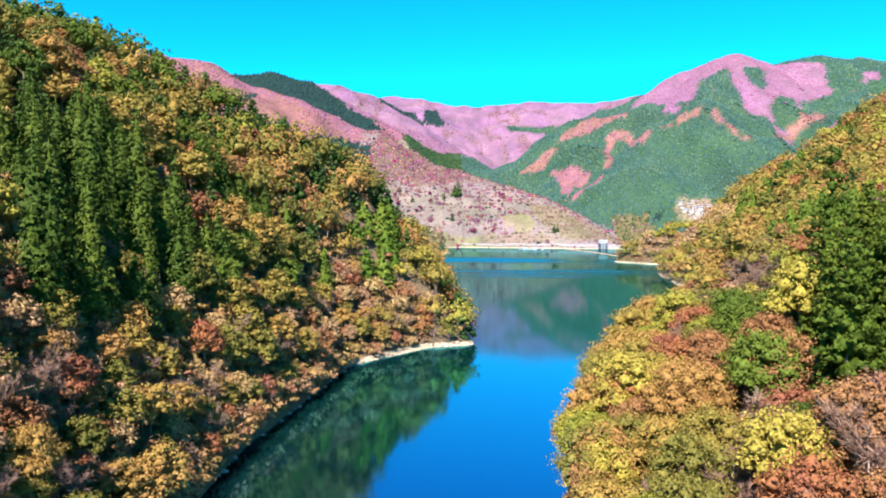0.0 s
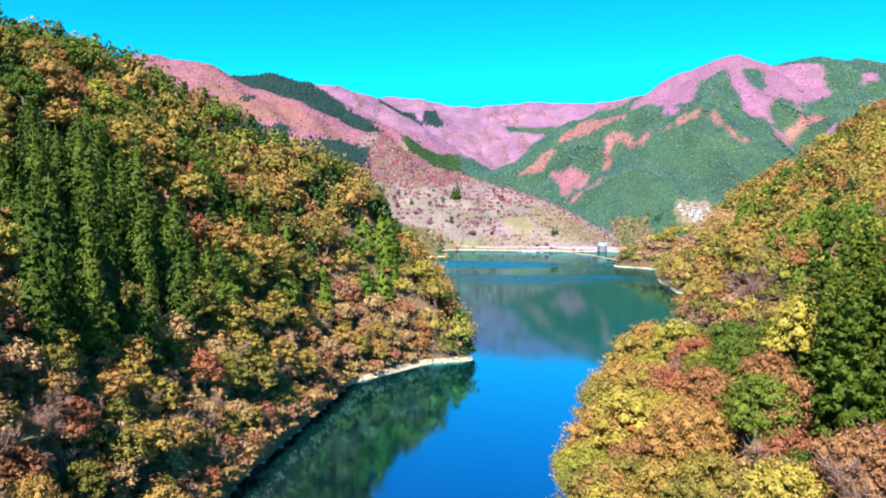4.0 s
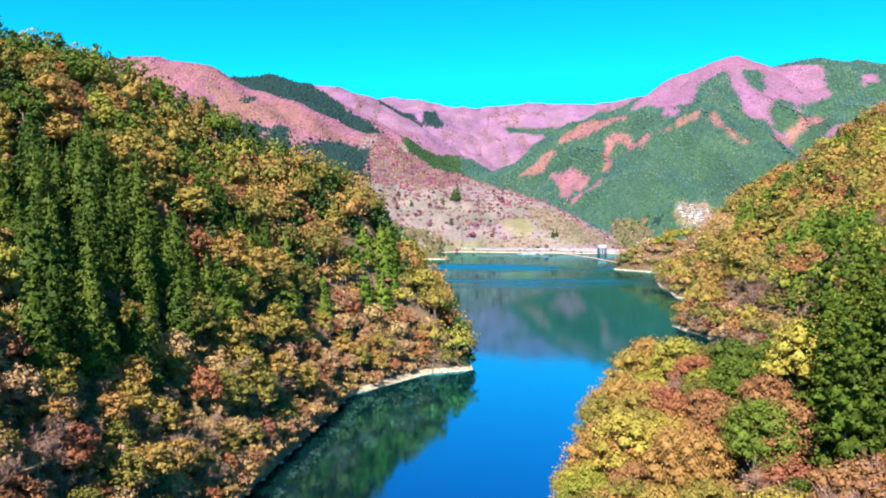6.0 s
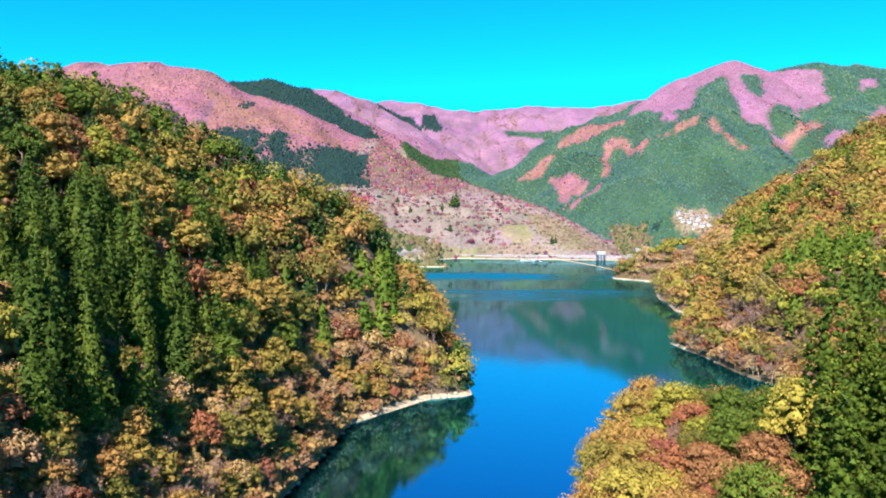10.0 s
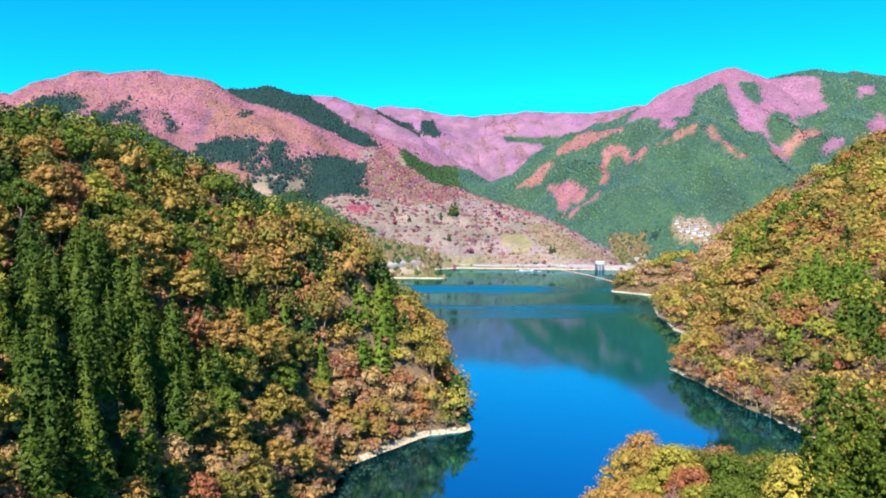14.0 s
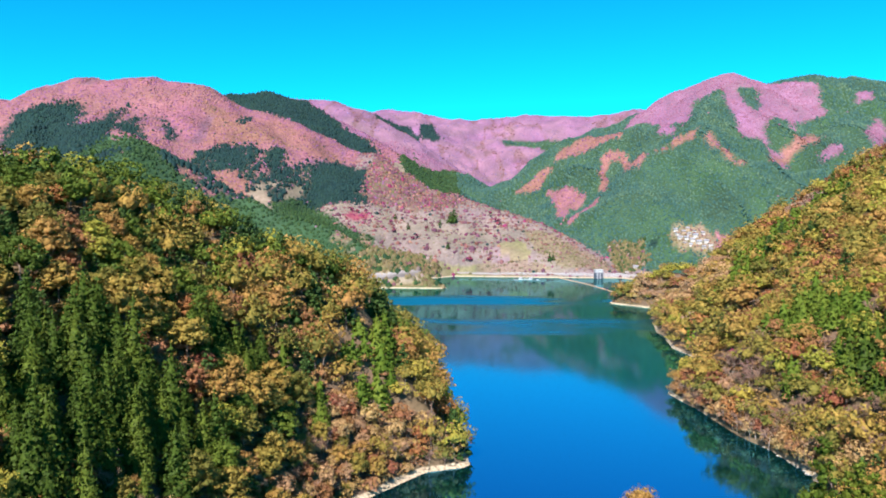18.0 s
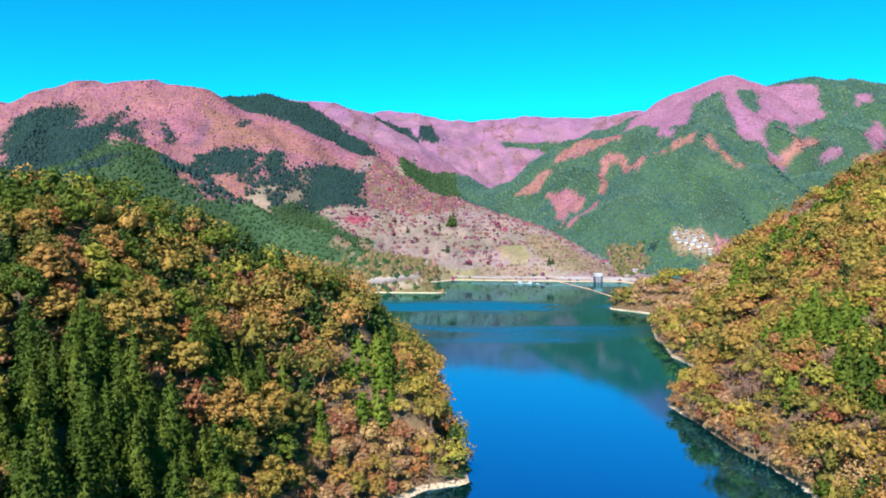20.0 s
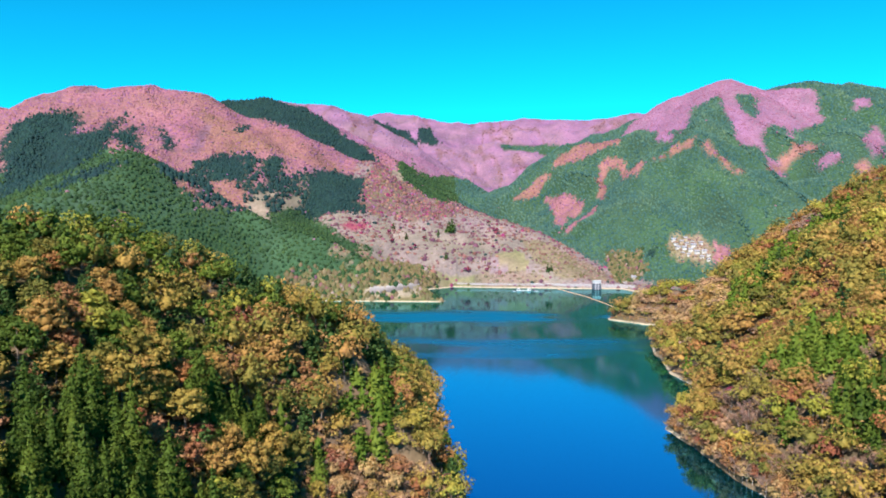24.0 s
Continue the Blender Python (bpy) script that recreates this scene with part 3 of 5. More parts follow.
tagged(new("water", me), "calm deep blue and green reservoir water with tinted reflections", "lake", kind="structure")

# ---- trees ----
rs = np.random.RandomState(11)
OCTA = np.array([(1, 0, 0), (0, 1, 0), (-1, 0, 0), (0, -1, 0), (0, 0, 1), (0, 0, -1)], float)
OCTA_FACES = np.array([(0, 1, 4), (1, 2, 4), (2, 3, 4), (3, 0, 4), (1, 0, 5), (2, 1, 5), (3, 2, 5), (0, 3, 5)])


class Shape:
    """Triangles gathered into one mesh."""

    def __init__(self):
        self.v, self.f, self.n = [], [], 0

    def add(self, v, f):
        self.v.append(np.asarray(v, float))
        self.f.append(np.asarray(f, int) + self.n)
        self.n += len(v)

    def arrays(self):
        return np.concatenate(self.v), np.concatenate(self.f)

    def mesh(self, name, mat, smooth=False):
        return mesh_of(name, *self.arrays(), mat, smooth)


def tube(shape, line, radii, sides=5):
    """A tapered limb along a line."""
    line = np.asarray(line, float)
    ring = np.arange(sides) * 2 * np.pi / sides
    v = []
    for i, p in enumerate(line):
        way = line[min(i + 1, len(line) - 1)] - line[max(i - 1, 0)]
        way = way / (np.linalg.norm(way) + 1e-9)
        side = np.cross(way, (0.31, 0.9, 0.29))
        side /= np.linalg.norm(side)
        other = np.cross(way, side)
        v.extend(p + radii[i] * (np.cos(a) * side + np.sin(a) * other) for a in ring)
    f = []
    for i in range(len(line) - 1):
        for k in range(sides):
            a, b = i * sides + k, i * sides + (k + 1) % sides
            f += [(a, b, a + sides), (b, b + sides, a + sides)]
    shape.add(v, f)


def sprays(shape, centre, radius, count, size, squash=1.0, low=-0.5):
    """Leaf sprays: small pointed tufts over a clump's outside."""
    count = int(count * 1.3)
    way = rs.normal(size=(count * 3, 3))
    way /= np.linalg.norm(way, axis=1)[:, None]
    way = way[way[:, 2] > low][:count]
    at = centre + way * radius * np.array([1, 1, squash]) * rs.uniform(0.7, 1.27, (len(way), 1))
    face = way * (1, 1, 1.15) + rs.normal(size=way.shape) * 0.3
    face /= np.linalg.norm(face, axis=1)[:, None]
    u = np.cross(face, rs.normal(size=way.shape))
    u /= np.linalg.norm(u, axis=1)[:, None]
    w = np.cross(face, u)
    s = size * rs.uniform(0.6, 1.25, (len(way), 1))
    tri = np.stack([at - u * s * 0.9 - w * s * 0.55, at + u * s * 0.9 - w * s * 0.5, at + w * s * 1.05 - face * s * 0.25], 1).reshape(-1, 3)
    shape.add(tri, np.arange(len(way) * 3).reshape(-1, 3))


def clump(shape, centre, radius, squash=1.0, rough=0.22):
    shape.add(centre + OCTA * rs.uniform(1 - rough, 1 + rough, (6, 1)) * radius * np.array([1, 1, squash]), OCTA_FACES)


def broad_crown(height, radius, clumps, count, size, core=0.62):
    """A domed, uneven crown of leafy lobes, each a flattened tuft, widest a little above its foot."""
    s = Shape()
    base, lean = height * 0.3, rs.normal(size=2) * 0.4
    for i in range(clumps):
        u = (i + 0.5) / clumps
        a = i * 2.39996 + rs.uniform(-0.5, 0.5)
        up = 1 - 1.3 * u
        out = math.sqrt(max(0.0, 1 - up * up)) * rs.uniform(0.62, 0.92)
        r = radius * rs.uniform(0.22, 0.36) * (1.5 if clumps < 9 else 1)
        c = np.array([math.cos(a) * out * (radius - r * 0.5) + lean[0], math.sin(a) * out * (radius - r * 0.5) + lean[1], base + (height - base) * (0.38 + 0.5 * up) + rs.uniform(-0.5, 0.5)])
        if core:
            clump(s, c - (0, 0, 0.12 * r), r * core, 0.7, 0.25)
        sprays(s, c, r, count, size, 0.68, -0.35)
    if core:
        clump(s, np.array([lean[0], lean[1], base + (height - base) * 0.42]), radius * 0.46, (height - base) / radius * 0.5, 0.15)
    return s


def lobed_crown(height, radius, lobes, per, size):
    """A crown seen from afar: many small leafy lobes over an uneven dome, with gaps between."""
    s = Shape()
    base = height * 0.28
    deep = (height - base) * 0.5
    clump(s, np.array([0, 0, base + deep * 0.9]), radius * 0.56, deep / radius, 0.2)
    k = np.arange(lobes) + 0.5
    up = 1 - 1.38 * k / lobes
    a = k * 2.39996 + rs.uniform(-0.5, 0.5, lobes)
    flat = np.sqrt(np.maximum(0, 1 - up * up))
    way = np.stack([np.cos(a) * flat, np.sin(a) * flat, up], -1)
    mid = np.array([0, 0, base + deep]) + way * np.array([radius, radius, deep]) * rs.uniform(0.55, 0.98, (lobes, 1))
    wide = radius * rs.uniform(0.17, 0.33, lobes)
    q = np.repeat(np.arange(lobes), per)
    out = rs.normal(size=(len(q), 3)) + way[q] * 0.9 + (0, 0, 0.45)
    out /= np.linalg.norm(out, axis=1)[:, None]
    at = mid[q] + out * wide[q][:, None] * np.array([1, 1, 0.7]) * rs.uniform(0.75, 1.2, (len(q), 1))
    face = out + rs.normal(size=out.shape) * 0.34
    face /= np.linalg.norm(face, axis=1)[:, None]
    u = np.cross(face, rs.normal(size=out.shape))
    u /= np.linalg.norm(u, axis=1)[:, None]
    w = np.cross(face, u)
    m = size * rs.uniform(0.6, 1.3, (len(q), 1))
    s.add(np.stack([at - u * m * 0.9 - w * m * 0.55, at + u * m * 0.9 - w * m * 0.5, at + w * m * 1.05], 1).reshape(-1, 3), np.arange(len(q) * 3).reshape(-1, 3))
    return s


def cone_crown(height, radius, layers, per, size, steps_out):
    """A pointed conifer crown: boughs in uneven tiers, each a row of drooping sprays, round a narrow core."""
    s = Shape()
    a = np.arange(6) * 2 * np.pi / 6
    core = [(math.cos(t) * radius * 0.5, math.sin(t) * radius * 0.5, height * 0.08) for t in a] + [(0, 0, height * 0.93)]
    s.add(core, [(i, (i + 1) % 6, 6) for i in range(6)])
    quads = []
    for j, u in enumerate(np.linspace(0.05, 0.97, layers)):
        reach = radius * min(1.0, 1.12 * (1 - u) ** 0.7 + 0.06) * (0.75 if u < 0.12 else 1)
        k = max(3, int(per * (1 - u) ** 0.5 + 1))
        for i in range(k):
            t = (i + rs.uniform(0, 1)) * 2 * math.pi / k + j
            o = np.array([math.cos(t), math.sin(t), 0])
            w = np.array([-math.sin(t), math.cos(t), 0])
            r = reach * rs.uniform(0.62, 1.22)
            z = height * (u + rs.uniform(-0.025, 0.025))
            for m in range(steps_out):
                f = 1 - 0.6 * m / max(1, steps_out - 1) if steps_out > 1 else 0.8
                p = o * r * f + w * rs.uniform(-0.25, 0.25) * r + (0, 0, z - 0.32 * r * f * f + rs.uniform(-0.2, 0.2) * size)
                q = size * rs.uniform(0.65, 1.3) * (0.7 + 0.5 * (1 - u))
                along = o * 0.9 - (0, 0, rs.uniform(0.35, 0.9)) + rs.normal(size=3) * 0.2
                across = w + rs.normal(size=3) * 0.25
                lift = np.array([0, 0, 0.28 * q])
                quads.append([p - along * q * 0.7, p + across * q * 0.62 - lift, p + along * q, p - across * q * 0.62 - lift])
    quads = np.array(quads)
    base = np.arange(len(quads))[:, None] * 4
    s.add(quads.reshape(-1, 3), np.concatenate([base + [0, 1, 2], base + [0, 2, 3]]))
    s.add([(0.25, 0, height * 0.86), (-0.15, 0.2, height * 0.86), (-0.15, -0.2, height * 0.86), (0, 0, height * 1.02)], [(0, 1, 3), (1, 2, 3), (2, 0, 3)])
    return s


def trunk_shape(height, radius, limbs, spread=0.5):
    s = Shape()
    bend = rs.normal(size=2) * 0.25
    line = [(0, 0, -2.5), (bend[0] * 0.3, bend[1] * 0.3, height * 0.25), (bend[0], bend[1], height * 0.6), (bend[0] * 1.5, bend[1] * 1.5, height)]
    tube(s, line, [radius * 1.25, radius, radius * 0.7, radius * 0.15], 6)
    for i in range(limbs):
        a, u = i * 2.4 + rs.uniform(-0.4, 0.4), rs.uniform(0.35, 0.8)
        p = np.array([bend[0], bend[1], height * u])
        q = p + np.array([math.cos(a), math.sin(a), 0.9]) * height * 0.3 * spread
        tube(s, [p, (p + q) / 2 - (0, 0, 0.1), q], [radius * 0.5, radius * 0.35, radius * 0.1], 4)
    return s


def bare_limbs(height, radius):
    """Leafless limbs, branching twice, and a haze of twigs."""
    s = Shape()
    for i in range(9):
        a, u = i * 2.4 + rs.uniform(-0.4, 0.4), rs.uniform(0.3, 0.85)
        p = np.array([0, 0, height * u])
        reach = radius * rs.uniform(0.7, 1.05) * (1.2 - 0.5 * u)
        q = p + np.array([math.cos(a) * reach, math.sin(a) * reach, reach * rs.uniform(0.6, 1.1)])
        tube(s, [p, (p + q) / 2 - (0, 0, 0.3), q], [0.075, 0.045, 0.015], 3)
        for j in range(6):
            t = rs.uniform(0.3, 0.95)
            b = p + (q - p) * t
            way = (q - p) / reach * 0.5 + rs.normal(size=3) * 0.6 + (0, 0, 0.5)
            e = b + way / np.linalg.norm(way) * radius * rs.uniform(0.3, 0.5)
            tube(s, [b, e], [0.03, 0.01], 3)
            for k in range(24):
                m = b + (e - b) * rs.uniform(0.2, 1)
                w = rs.normal(size=3) * 0.6 + way * 0.6 + (0, 0, 0.3)
                w = w / np.linalg.norm(w) * radius * rs.uniform(0.18, 0.34)
                h = np.cross(w, rs.normal(size=3))
                h = h / np.linalg.norm(h) * 0.045
                s.add([m - h, m + h, m + w], [(0, 1, 2)])
    return s


# kind: name, crown material, bark, label, full crowns for the nearest, crowns, plain versions for the woods further off
def kind_of(name, mat, bark, label, full, crowns, plains, trunks, tiny):
    return dict(name=name, mat=mat, bark=bark, label=label, plains=[p.arrays() for p in plains], tiny=[p.arrays() for p in tiny], used=0, full=[c.mesh("crown", mat) for c in full],
                crowns=[c.mesh("crown", mat) for c in crowns], lesser=[p.mesh("crown", mat) for p in plains], trunks=[t.mesh("trunk", bark) for t in trunks])


def broad(h, r):
    return ([broad_crown(h * q, r, 34, 74, 0.185, 0.62) for q in (0.92, 1.0, 1.08)], [broad_crown(h * q, r, 27, 29, 0.31, 0.66) for q in (0.9, 0.96, 1.02, 1.1)],
            [lobed_crown(h * q, r, 36, 9, 0.5) for q in (0.84, 0.92, 1.0, 1.0, 1.08)])


def cone(h, r):
    return ([cone_crown(h, r, 26, 12, 0.42, 5), cone_crown(h * 0.92, r * 1.1, 24, 12, 0.42, 5)], [cone_crown(h, r, 18, 9, 0.66, 3), cone_crown(h * 0.92, r * 1.1, 17, 9, 0.66, 3), cone_crown(h * 0.84, r * 1.15, 16, 9, 0.66, 3)],
            [cone_crown(h, r, 9, 6, 1.5, 2), cone_crown(h * 0.9, r * 1.1, 9, 6, 1.5, 2)])


KINDS = {}
for key, name, mat, bark, label, h, r in (
        ("gold", "oak_tree", GOLD, BARK, "golden-leaved oak on the steep wooded slope", 13.5, 5.7),
        ("rust", "cherry_tree", RUST, BARK, "rust-brown leaved cherry tree on the wooded slope", 11.0, 5.0),
        ("lime", "zelkova_tree", LIME, BARK, "yellow-green leaved zelkova among the autumn woods", 12.0, 5.3),
        ("tan", "hornbeam_tree", TAN, BARK, "tan and brown leaved hornbeam on the lake bank", 9.5, 4.8),
        ("ever", "evergreen_oak", EVER, BARK, "rounded green evergreen oak among the autumn woods", 13.0, 5.0),
        ("crimson", "maple_tree", CRIMSON, BARK, "small crimson maple among golden trees", 7.5, 3.2)):
    KINDS[key] = kind_of(name, mat, bark, label, *broad(h, r), [trunk_shape(h * 0.75, 0.24, 5), trunk_shape(h * 0.72, 0.2, 4)], [lobed_crown(h * q, r, 22, 6, 0.7) for q in (0.82, 0.9, 1.0, 1.0, 1.1)])
def clumped_cone(height, radius, layers, per, tuft=0.24, fill=40, grain=13):
    """A big cedar: rounded clumps of needles in tiers, with dark gaps between."""
    s = Shape()
    for j, u in enumerate(np.linspace(0.08, 0.96, layers)):
        k = max(2, int(per * (1 - u) ** 0.6 + 1))
        for i in range(k):
            t = (i + rs.uniform(0, 1)) * 2 * math.pi / k + j
            r = radius * min(1.0, 1.15 * (1 - u) ** 0.8) * rs.uniform(0.6, 1.12)
            size = rs.uniform(0.5, 0.95) * (0.65 + 0.5 * (1 - u)) * tuft / 0.24
            c = np.array([math.cos(t) * r, math.sin(t) * r, height * u - 0.18 * r + rs.uniform(-0.4, 0.4)])
            clump(s, c, size * 0.72, 0.8, 0.3)
            sprays(s, c, size, grain, tuft, 0.85, -0.6)
    for i in range(fill):
        u, t = rs.uniform(0.08, 0.8), rs.uniform(0, 6.28)
        r = radius * 0.5 * (1 - u) ** 0.7 * rs.uniform(0, 1)
        clump(s, np.array([math.cos(t) * r, math.sin(t) * r, height * u]), radius * 0.3 * (1.1 - u), 1.2, 0.3)
    return s


def needle_cone(height, radius, count, size):
    """A pointed cedar: boughs in a spiral up an uneven cone, each a tuft of small sprays."""
    s = Shape()
    ring = np.arange(7) * 2 * np.pi / 7
    for z0, z1, r0 in ((0.1, 0.62, 0.72), (0.4, 0.94, 0.42)):
        core = [(math.cos(t) * radius * r0, math.sin(t) * radius * r0, height * z0) for t in ring] + [(0, 0, height * z1)]
        s.add(core, [(i, (i + 1) % 7, 7) for i in range(7)])
    boughs = max(12, count // 13)
    u = 1 - np.sqrt((np.arange(boughs) + rs.uniform(0.1, 0.9, boughs)) / boughs)
    t = np.arange(boughs) * 2.39996 + rs.uniform(-0.4, 0.4, boughs)
    r = radius * np.minimum(1.0, 1.2 * (1 - u) ** 0.85) * rs.uniform(0.74, 1.12, boughs)
    o = np.stack([np.cos(t), np.sin(t), 0 * t], -1)
    tip = o * r[:, None] + np.stack([0 * t, 0 * t, height * (0.06 + 0.94 * u) - 0.16 * r], -1)
    wide = (0.26 + 0.2 * (1 - u)) * radius * 0.62 * rs.uniform(0.7, 1.3, boughs)
    q = np.repeat(np.arange(boughs), 13)
    way = rs.normal(size=(len(q), 3))
    way /= np.linalg.norm(way, axis=1)[:, None]
    way[:, 2] = np.abs(way[:, 2]) * 1.1 - 0.35
    at = tip[q] + (way * (1, 1, 0.75) - o[q] * 0.25) * wide[q][:, None]
    face = way + o[q] * 0.55 + (0, 0, 0.35) + rs.normal(size=at.shape) * 0.3
    face /= np.linalg.norm(face, axis=1)[:, None]
    side = np.cross(face, rs.normal(size=at.shape))
    side /= np.linalg.norm(side, axis=1)[:, None]
    long = np.cross(face, side)
    m = (size * rs.uniform(0.65, 1.3, len(q)))[:, None]
    tri = np.stack([at - side * m * 0.7 - long * m * 0.6, at + side * m * 0.7 - long * m * 0.6, at + long * m * 1.1], 1).reshape(-1, 3)
    s.add(tri, np.arange(len(q) * 3).reshape(-1, 3))
    peak = height * 0.94
    s.add([(0.22, 0, peak), (-0.12, 0.18, peak), (-0.12, -0.18, peak), (0, 0, height * 1.05)], [(0, 1, 3), (1, 2, 3), (2, 0, 3)])
    return s


stand_cedars = [needle_cone(15, 3.5, 1600, 0.34), needle_cone(13.5, 3.8, 1500, 0.34), needle_cone(16.5, 3.3, 1650, 0.34)]
KINDS["cedar"] = kind_of("cedar_tree", CEDAR, BARK, "tall dark green cedar with a pointed crown", stand_cedars, stand_cedars, [needle_cone(15, 3.5, 380, 0.66), needle_cone(13.5, 3.7, 360, 0.66)],
                         [trunk_shape(11, 0.28, 0)], [cone_crown(15, 3.7, 6, 5, 2.2, 1), cone_crown(13, 3.9, 6, 5, 2.2, 1)])


tall = [clumped_cone(25, 4.6, 17, 7, 0.33, 60, 17), clumped_cone(22, 4.9, 15, 7, 0.33, 60, 17), clumped_cone(27, 4.3, 18, 7, 0.31, 60, 17)]
KINDS["tall"] = kind_of("cedar_tree", TALLCEDAR, BARK, "very tall sunlit cedar with dense clumped foliage", tall, tall, [cone_crown(24, 4.6, 14, 10, 1.5, 2)], [trunk_shape(13, 0.3, 0)], [cone_crown(24, 4.6, 9, 6, 2, 1)])
cypress = [needle_cone(12, 3.6, 1300, 0.34), needle_cone(10.5, 3.9, 1250, 0.34), needle_cone(13, 3.4, 1350, 0.34)]
KINDS["cypress"] = kind_of("cypress_tree", CYPRESS, BARK, "bright green pointed cypress among the autumn woods", cypress, cypress, [needle_cone(11.5, 3.7, 340, 0.66), needle_cone(10.5, 3.9, 320, 0.66)],
                           [trunk_shape(9, 0.24, 0)], [cone_crown(12.5, 3.4, 6, 5, 2.0, 1), cone_crown(11, 3.6, 6, 5, 2.0, 1)])
firs = [clumped_cone(12, 3.4, 13, 7, 0.28, 24, 10), clumped_cone(11, 3.6, 12, 7, 0.28, 24, 10)]
KINDS["pine"] = kind_of("fir_tree", PINE, BARK, "dark fir with drooping boughs on the slope", firs, firs, [clumped_cone(12, 3.4, 8, 5, 0.55, 10, 6)], [trunk_shape(8, 0.24, 0)], [cone_crown(12, 3.6, 6, 5, 2.2, 1)])
low = [broad_crown(3.4, 2.6, 6, 30, 0.28, 0.8) for i in range(3)]
KINDS["shrub"] = kind_of("shrub", SCRUB, BARK, "low brown and olive shrub under the trees", low, low, [broad_crown(3.4, 2.6, 5, 14, 0.36, 0.75)], [trunk_shape(1.6, 0.06, 3)], [broad_crown(3.4, 2.6, 3, 10, 0.6, 0) for i in range(2)])
bare = [bare_limbs(9.5, 4.0) for i in range(3)]
KINDS["bare"] = kind_of("bare_tree", TWIG, PALEBARK, "leafless grey-brown tree with spreading twigs", bare, bare, bare[:2], [trunk_shape(8.4, 0.12, 0)], [broad_crown(8, 3.2, 5, 7, 0.9, 0)])


def plant(key, x, y, z, size, turn):
    """One tree: trunk and crown under an empty at its foot."""
    k = KINDS[key]
    root = new(k["name"])
    root.matrix_basis = Matrix.Translation((x, y, z - 0.3)) @ Matrix.Rotation(turn, 4, "Z") @ Matrix.Diagonal((size, size, size * rs.uniform(0.9, 1.15), 1))
    i = k["used"]
    k["used"] += 1
    for nm, meshes in (("trunk", k["trunks"]), ("branchwork" if key == "bare" else "crown", k["full" if math.hypot(x, y) < (190 if x > 14 else 108) else "crowns" if math.hypot(x, y) < 275 else "lesser"])):
        new(nm, meshes[i % len(meshes)]).parent = root
    tagged(root, k["label"], "tree", "trees of the wooded slopes")


def woods(name, label, mat, shapes, x, y, z, size, squat=1.0):
    """Many trees as one mesh; 'tint' gives each its own hue."""
    V, F, T, n = [], [], [], 0
    which = rs.randint(len(shapes), size=len(x))
    for i, (v, f) in enumerate(shapes):
        q = np.where(which == i)[0]
        if not len(q):
            continue
        a = rs.uniform(0, 6.283, len(q))
        s = size[q] * rs.uniform(0.8, 1.2, len(q))
        c, d = (np.cos(a) * s)[:, None], (np.sin(a) * s)[:, None]
        out = np.stack([v[None, :, 0] * c - v[None, :, 1] * d, v[None, :, 0] * d + v[None, :, 1] * c, v[None, :, 2] * (s * squat * rs.uniform(0.85, 1.2, len(q)))[:, None]], -1)
        out += np.stack([x[q], y[q], z[q] - 0.4], -1)[:, None, :]
        V.append(out.reshape(-1, 3))
        F.append((f[None] + n + (np.arange(len(q)) * len(v))[:, None, None]).reshape(-1, 3))
        T.append(np.repeat(rs.rand(len(q)), len(v)))
        n += len(q) * len(v)
    if not V:
        return
    me = mesh_of(name, np.concatenate(V), np.concatenate(F), mat)
    me.attributes.new("tint", "FLOAT", "POINT").data.foreach_set("value", np.concatenate(T).astype(np.float32))
    tagged(new(name, me), label, "woods", kind="stuff")


def scatter(x0, x1, y0, y1, step, least=1.1):
    gx, gy = np.meshgrid(np.arange(x0, x1, step), np.arange(y0, y1, step))
    gx = (gx + rs.uniform(-0.45, 0.45, gx.shape) * step).ravel()
    gy = (gy + rs.uniform(-0.45, 0.45, gy.shape) * step).ravel()
    keep = np.abs(gx) < 0.67 * gy + 16
    gx, gy = gx[keep], gy[keep]
    z = land_height(gx, gy)
    # none on the far sides of the ridges
    away = np.hypot(gx, gy)
    falls = [(land_height(gx * (1 + s / away), gy * (1 + s / away)) - z) / s for s in (9, -9)]
    keep = (z > least) & ~((y0 < 990) & (z > 20) & (falls[0] < (z - 135) / away - 0.12) & (falls[1] < (z - 135) / away - 0.12))
    return gx[keep], gy[keep], z[keep]


# what stands where on the near slopes: kind and outline
WEST_STANDS = [
    ("cedar", [(-106, 166), (-98, 176), (-100, 194), (-95, 204), (-85, 201), (-76, 205), (-68, 210), (-64, 196), (-67, 169), (-64, 159), (-66, 142), (-70, 133), (-70, 118), (-76, 118)]),
    ("cedar", [(-111, 175), (-104, 187), (-99, 198), (-94, 196), (-87, 200), (-83, 198), (-75, 192), (-94, 148)]),
    ("cedar", [(-99, 240), (-97, 253), (-88, 234), (-80, 252), (-77, 266), (-69, 267), (-62, 275), (-57, 252), (-63, 253), (-66, 235), (-73, 238), (-79, 223), (-89, 225)]),
    ("pine", [(-118, 244), (-115, 274), (-104, 268), (-93, 259), (-100, 252), (-108, 252)]),
    ("pine", [(-94, 304), (-82, 319), (-61, 319), (-48, 323), (-35, 376), (-26, 444), (-22, 328), (-35, 317), (-44, 307), (-54, 312), (-73, 306)]),
    ("cypress", [(-46, 282), (-43, 299), (-27, 351), (-20, 316), (-22, 295), (-31, 285), (-39, 288)]),
    ("pine", [(-63, 279), (-53, 288), (-50, 272), (-58, 264)]),
]
